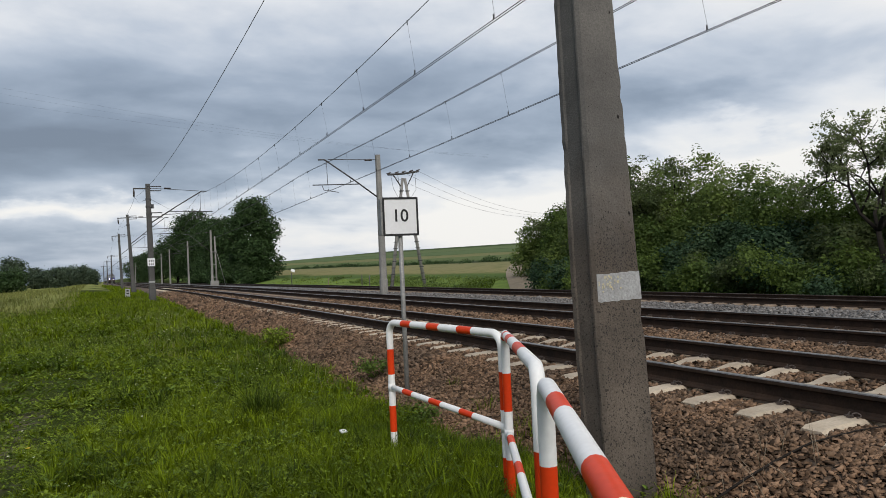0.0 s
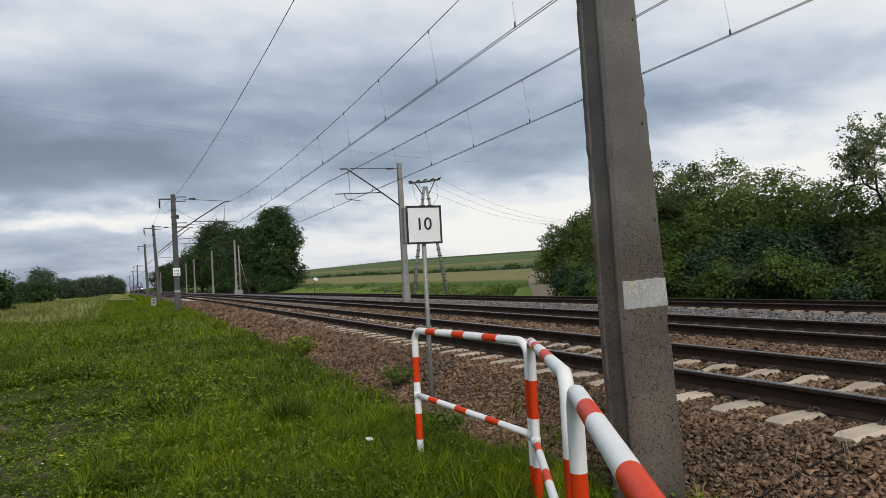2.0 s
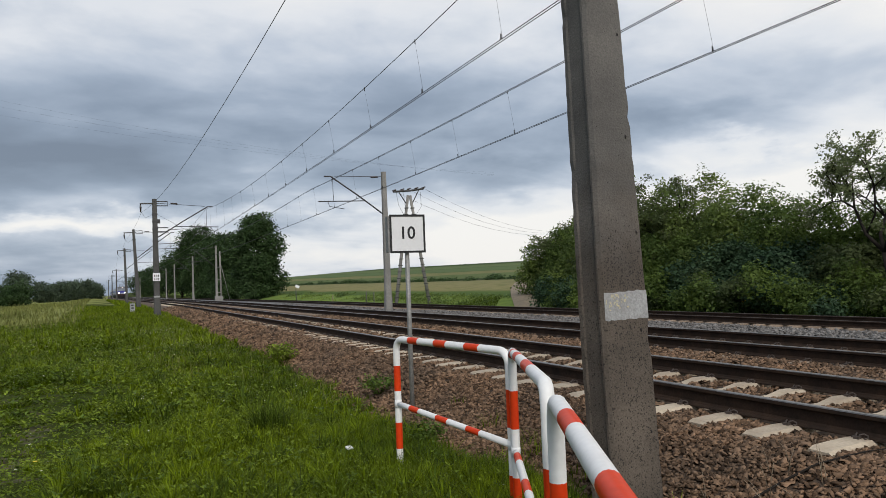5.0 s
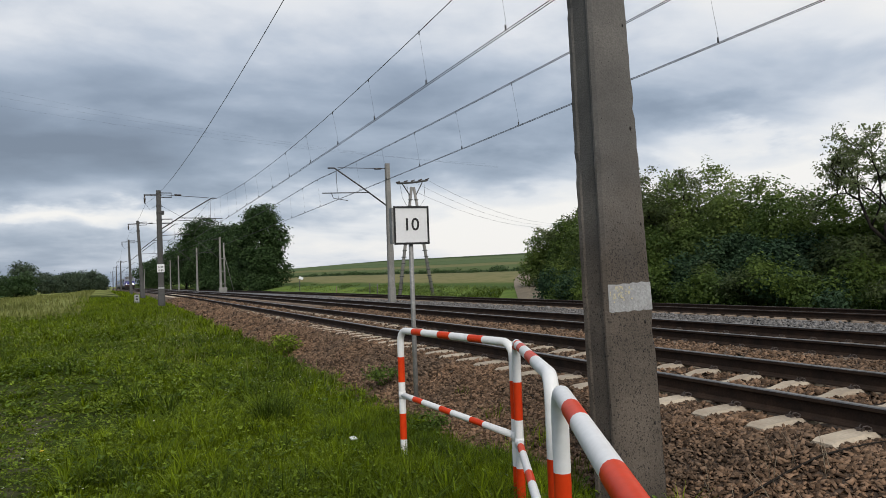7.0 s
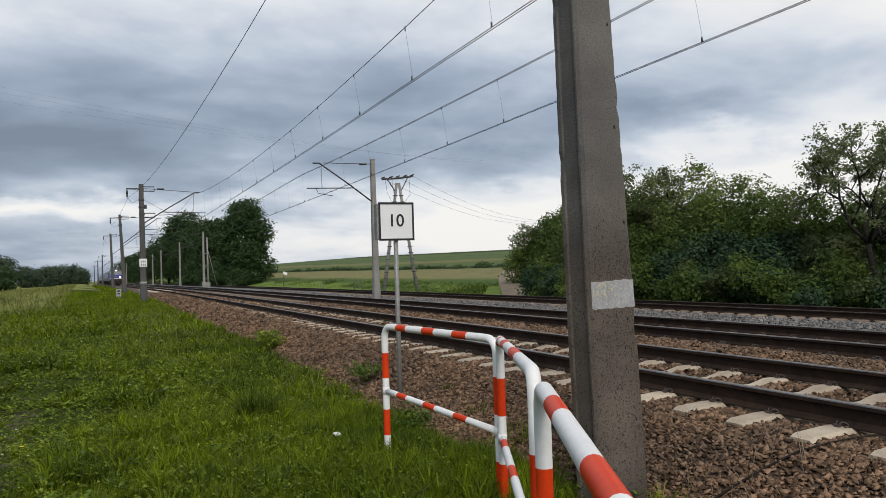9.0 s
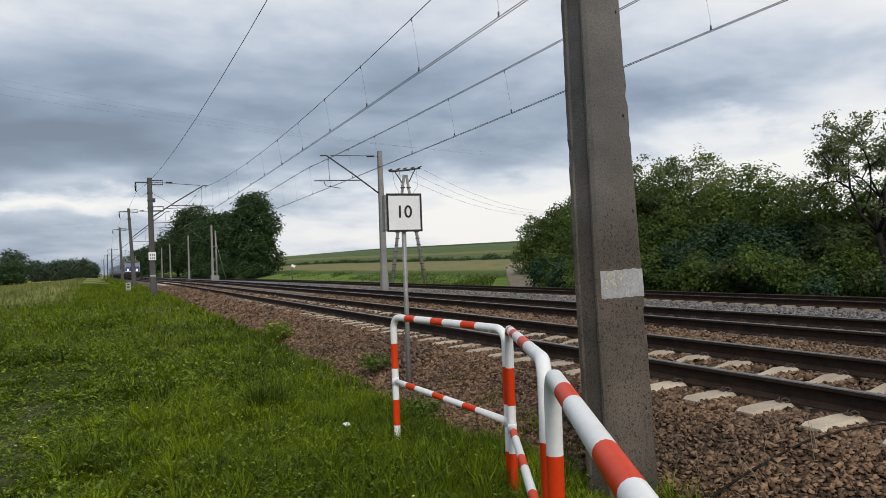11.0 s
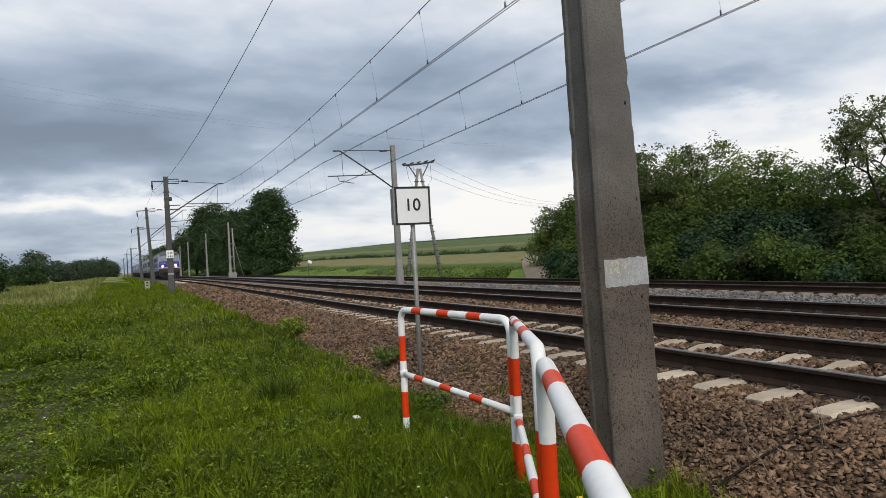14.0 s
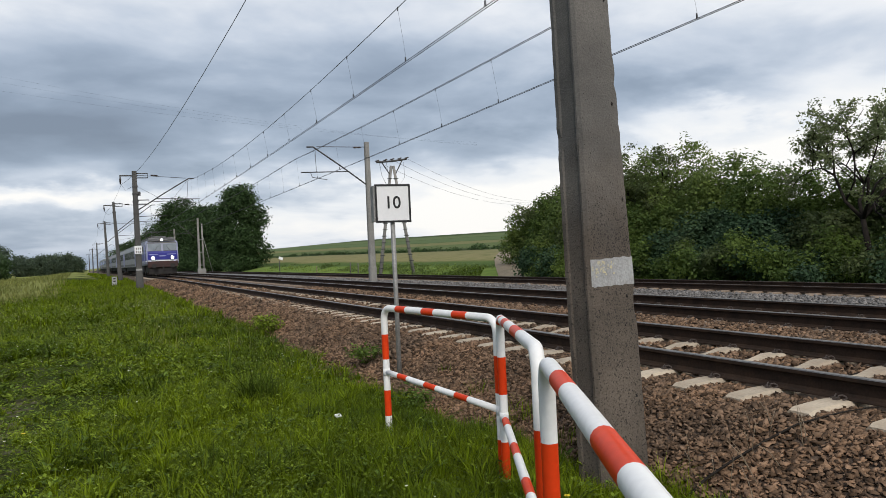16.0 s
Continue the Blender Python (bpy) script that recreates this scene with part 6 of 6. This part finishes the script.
def flowers():
    rng = np.random.default_rng(13)
    n = 5200
    x, y = rng.uniform(-12, -3.0, n), 2 + 30 * rng.random(n) ** 0.8
    k = (np.sin(x * 1.1) * np.sin(y * 0.7 + 1) + rng.normal(size=n) * 0.35 > 0.15)
    x, y = x[k], y[k]
    n = len(x)
    base = np.array([(math.cos(a), math.sin(a), 0.25 * (i % 2)) for i, a in enumerate(np.linspace(0, 2 * math.pi, 7)[:6])])
    s = rng.uniform(0.005, 0.011, n) * (1 + y * 0.03)
    R = turns(n, rng)
    R = 0.3 * R + 0.7 * np.eye(3)
    V = np.einsum("nij,kj->nki", R, base) * s[:, None, None] + np.stack([x, y, land_z(x, y) + rng.uniform(0.12, 0.27, n)], 1)[:, None, :]
    tagged(new("wildflowers", batch("wildflowers", V, [(0, 1, 2), (0, 2, 3), (0, 3, 4), (0, 4, 5)], PETAL)), "tiny white wildflowers scattered in grass", "flowers", kind="stuff")
    for i, (x, y) in enumerate(((-6.40, 6.35), (-3.3, 2.55), (-3.36, 2.35))):
        t = thing("dandelion", "yellow dandelion flower in the grass", "flower", "dandelions", pose(x, y, float(land_z(x, y))))
        part("stalk", tube(bmesh.new(), [(0, 0, -0.02), (0.02, 0, 0.17)], 0.004, 5), GRASS, t)
        bm = bmesh.new()
        c = bm.verts.new((0.02, 0, 0.185))
        ring = [bm.verts.new((0.02 + 0.022 * math.cos(a) * (1 if k % 2 else 0.75), 0.022 * math.sin(a) * (1 if k % 2 else 0.75), 0.178)) for k, a in enumerate(np.linspace(0, 6.283, 17)[:16])]
        for k in range(16):
            bm.faces.new((c, ring[k], ring[(k + 1) % 16]))
        part("bloom", bm, YELLOW, t)
    t = tagged(part("litter", box(bmesh.new(), -0.035, 0.035, -0.02, 0.025, 0.0, 0.016, 0.005), PAPER), "crumpled scrap of white paper in the grass", "litter")
    t.matrix_basis = pose(-3.78, 5.48, float(land_z(-3.8, 5.48)) + 0.16, 28, 6, 30)


flowers()


def weeds():
    rng = np.random.default_rng(17)
    for i, (x, y, r, h) in enumerate(((-2.22, 9.2, 0.30, 0.24), (-2.40, 15.4, 0.40, 0.42), (-2.7, 6.2, 0.22, 0.3))):
        t = thing("weed_clump", "bushy green weed clump at the stone edge", "weed", "weed clumps", pose(x, y, float(max(land_z(x, y), bed_z(x)))))
        bm = bmesh.new()
        blobs = []
        for k in range(6):
            a = k * 1.05
            c = (math.cos(a) * r * 0.5, math.sin(a) * r * 0.5, h * (0.5 + 0.35 * (k % 2)))
            tube(bm, [(0, 0, 0), c], [0.006, 0.003], 4)
            blobs.append((*c, r * 0.45, r * 0.45, h * 0.35))
        part("stalk", bm, LEAF_BROAD, t)
        ob = new("leaves", batch("leaves", leaves(rng, blobs, 420 if y < 10 else 900, 0.045 if y < 10 else 0.06, 0.3), LEAF_FACES, LEAF_BROAD if y < 10 else CLOVER))
        ob.parent = t
    # low growth at the foot of the hedge and the field edge
    for i in range(34):
        y = 8.5 + i * 0.74
        x = 15.5 + rng.uniform(-0.5, 1.6)
        bl = i % 11 == 4
        tall = rng.uniform(0.7, 1.5)
        t = thing("low_bush", "low yellow-flowering bush at the hedge foot" if bl else "low green bush at the hedge foot", "bush", "low bushes", pose(x, y, float(land_z(x, y)) - 0.05))
        blobs = [(rng.normal() * 0.5, rng.normal() * 0.5, (0.3 + 0.22 * q) * tall, 0.6, 0.6, 0.42 * tall) for q in range(4)]
        ob = new("leaves", batch("leaves", leaves(rng, blobs, 1900, 0.13, 0.4), LEAF_FACES, (LEAF_MID, LEAF_OLIVE, LEAF_MID, LEAF_BLUE)[i * 7 % 4]))
        ob.parent = t
        if bl:
            ob = new("bloom_cluster", batch("bloom_cluster", leaves(rng, [(b[0], b[1], b[2] + 0.2, 0.4, 0.4, 0.3) for b in blobs[:2]], 120, 0.06, 0.6), LEAF_FACES, YELLOW))
            tagged(ob, kind="stuff")
            ob.parent = t
    for i in range(6):
        y = 50 + i * 11.5
        x = 17 + rng.uniform(-0.8, 4.0)
        t = thing("low_bush", "low green bush at the field edge", "bush", "low bushes", pose(x, y, float(land_z(x, y)) - 0.1))
        blobs = [(rng.normal() * 1.0, rng.normal() * 0.8, 0.15, 0.7, 0.7, 0.28) for _ in range(4)]
        ob = new("leaves", batch("leaves", leaves(rng, blobs, 500, 0.16, 0.4), LEAF_FACES, LEAF_LIGHT))
        ob.parent = t


weeds()


def hedgerow():
    """The ragged line of scrub between two fields."""
    rng = np.random.default_rng(41)
    blobs = []
    for i in range(210):
        y = 62 + 250 * (i / 210) ** 1.25
        x = 13 + 0.233 * 120 - 0.375 - 0.025 * max(y - 85, 0) + 1.8 * math.sin(y * 0.05) + rng.normal() * 0.7
        h = rng.uniform(0.12, 0.34) * (2.0 if rng.random() < 0.10 else 1)
        blobs.append((x, y, float(land_z(x, y)) + h * 0.5, h * 1.6, h * 3.0, h))
    tagged(new("hedgerow", batch("hedgerow", leaves(rng, blobs, 14000, 0.22, 0.3), LEAF_FACES, LEAF_DARK)), "low dark scrub line between fields on the slope", "hedge", kind="stuff")
    # potato-like crop rows at the foot of the slope
    blobs = []
    for r in range(5):
        for k in range(40):
            y = 42 + k * 0.8 + rng.uniform(-0.2, 0.2)
            x = 16.2 + r * 0.8 + 0.03 * (y - 42)
            if abs(x - 14.6 - (y - 34.2) * 0.62) > 1.3 and rng.random() < 0.85:
                blobs.append((x, y, float(land_z(x, y)) + 0.05, 0.22, 0.45, 0.09))
    tagged(new("crop_rows", batch("crop_rows", leaves(rng, blobs, 6500, 0.14, 0.3), LEAF_FACES, LEAF_LIGHT)), "rows of low leafy green field crop", "crop", kind="stuff")


hedgerow()


def twigs():
    # one long dead branch, and thin dry stalks that stand up from the stones
    line = [(-2.42 + 1.75 * u, 2.56 - 0.34 * u + 0.03 * math.sin(9 * u)) for u in np.linspace(0, 1, 9)]
    tagged(part("dead_branch", tube(bmesh.new(), [(x, y, float(bed_z(x)) + 0.035) for x, y in line], [0.009, 0.009, 0.008, 0.008, 0.007, 0.006, 0.005, 0.004, 0.003], 6), BARK), "long thin dark dead branch lying on the stones", "branch")
    rng = random.Random(21)
    for i in range(16):
        x, y = rng.uniform(-2.25, -1.55), rng.uniform(2.05, 2.75)
        dx, dy, h = rng.uniform(-0.16, 0.05), rng.uniform(-0.1, 0.1), rng.uniform(0.12, 0.34)
        z = float(bed_z(x))
        tagged(part("dry_stalk", tube(bmesh.new(), [(x, y, z - 0.02), (x + dx * 0.45, y + dy * 0.5, z + h * 0.6), (x + dx, y + dy, z + h)], [0.0028, 0.0022, 0.001], 5), TWIG), "thin dry brown stalk among the stones", "stalk", "dry stalks")


twigs()


# ---- motion ----
def motions():
    speed, last = 18.5, 76.0

    def rows(offset, length):
        out = []
        for k in range(17):
            y = last + speed * (16 - k) + offset
            x0, x1 = track_x(y + 2.5), track_x(y + length - 2.5)
            a = math.atan2(-(x1 - x0), length - 5)
            out.append((float(k), pose(x0 + math.sin(a) * 2.5, y, 0.0, 0, 0, math.degrees(a))))
        return out
    walk(locomotive, rows(0.0, 15.9))
    for i, c in enumerate(coaches):
        walk(c, rows(16.9 + i * 24.9, 24.2))


motions()
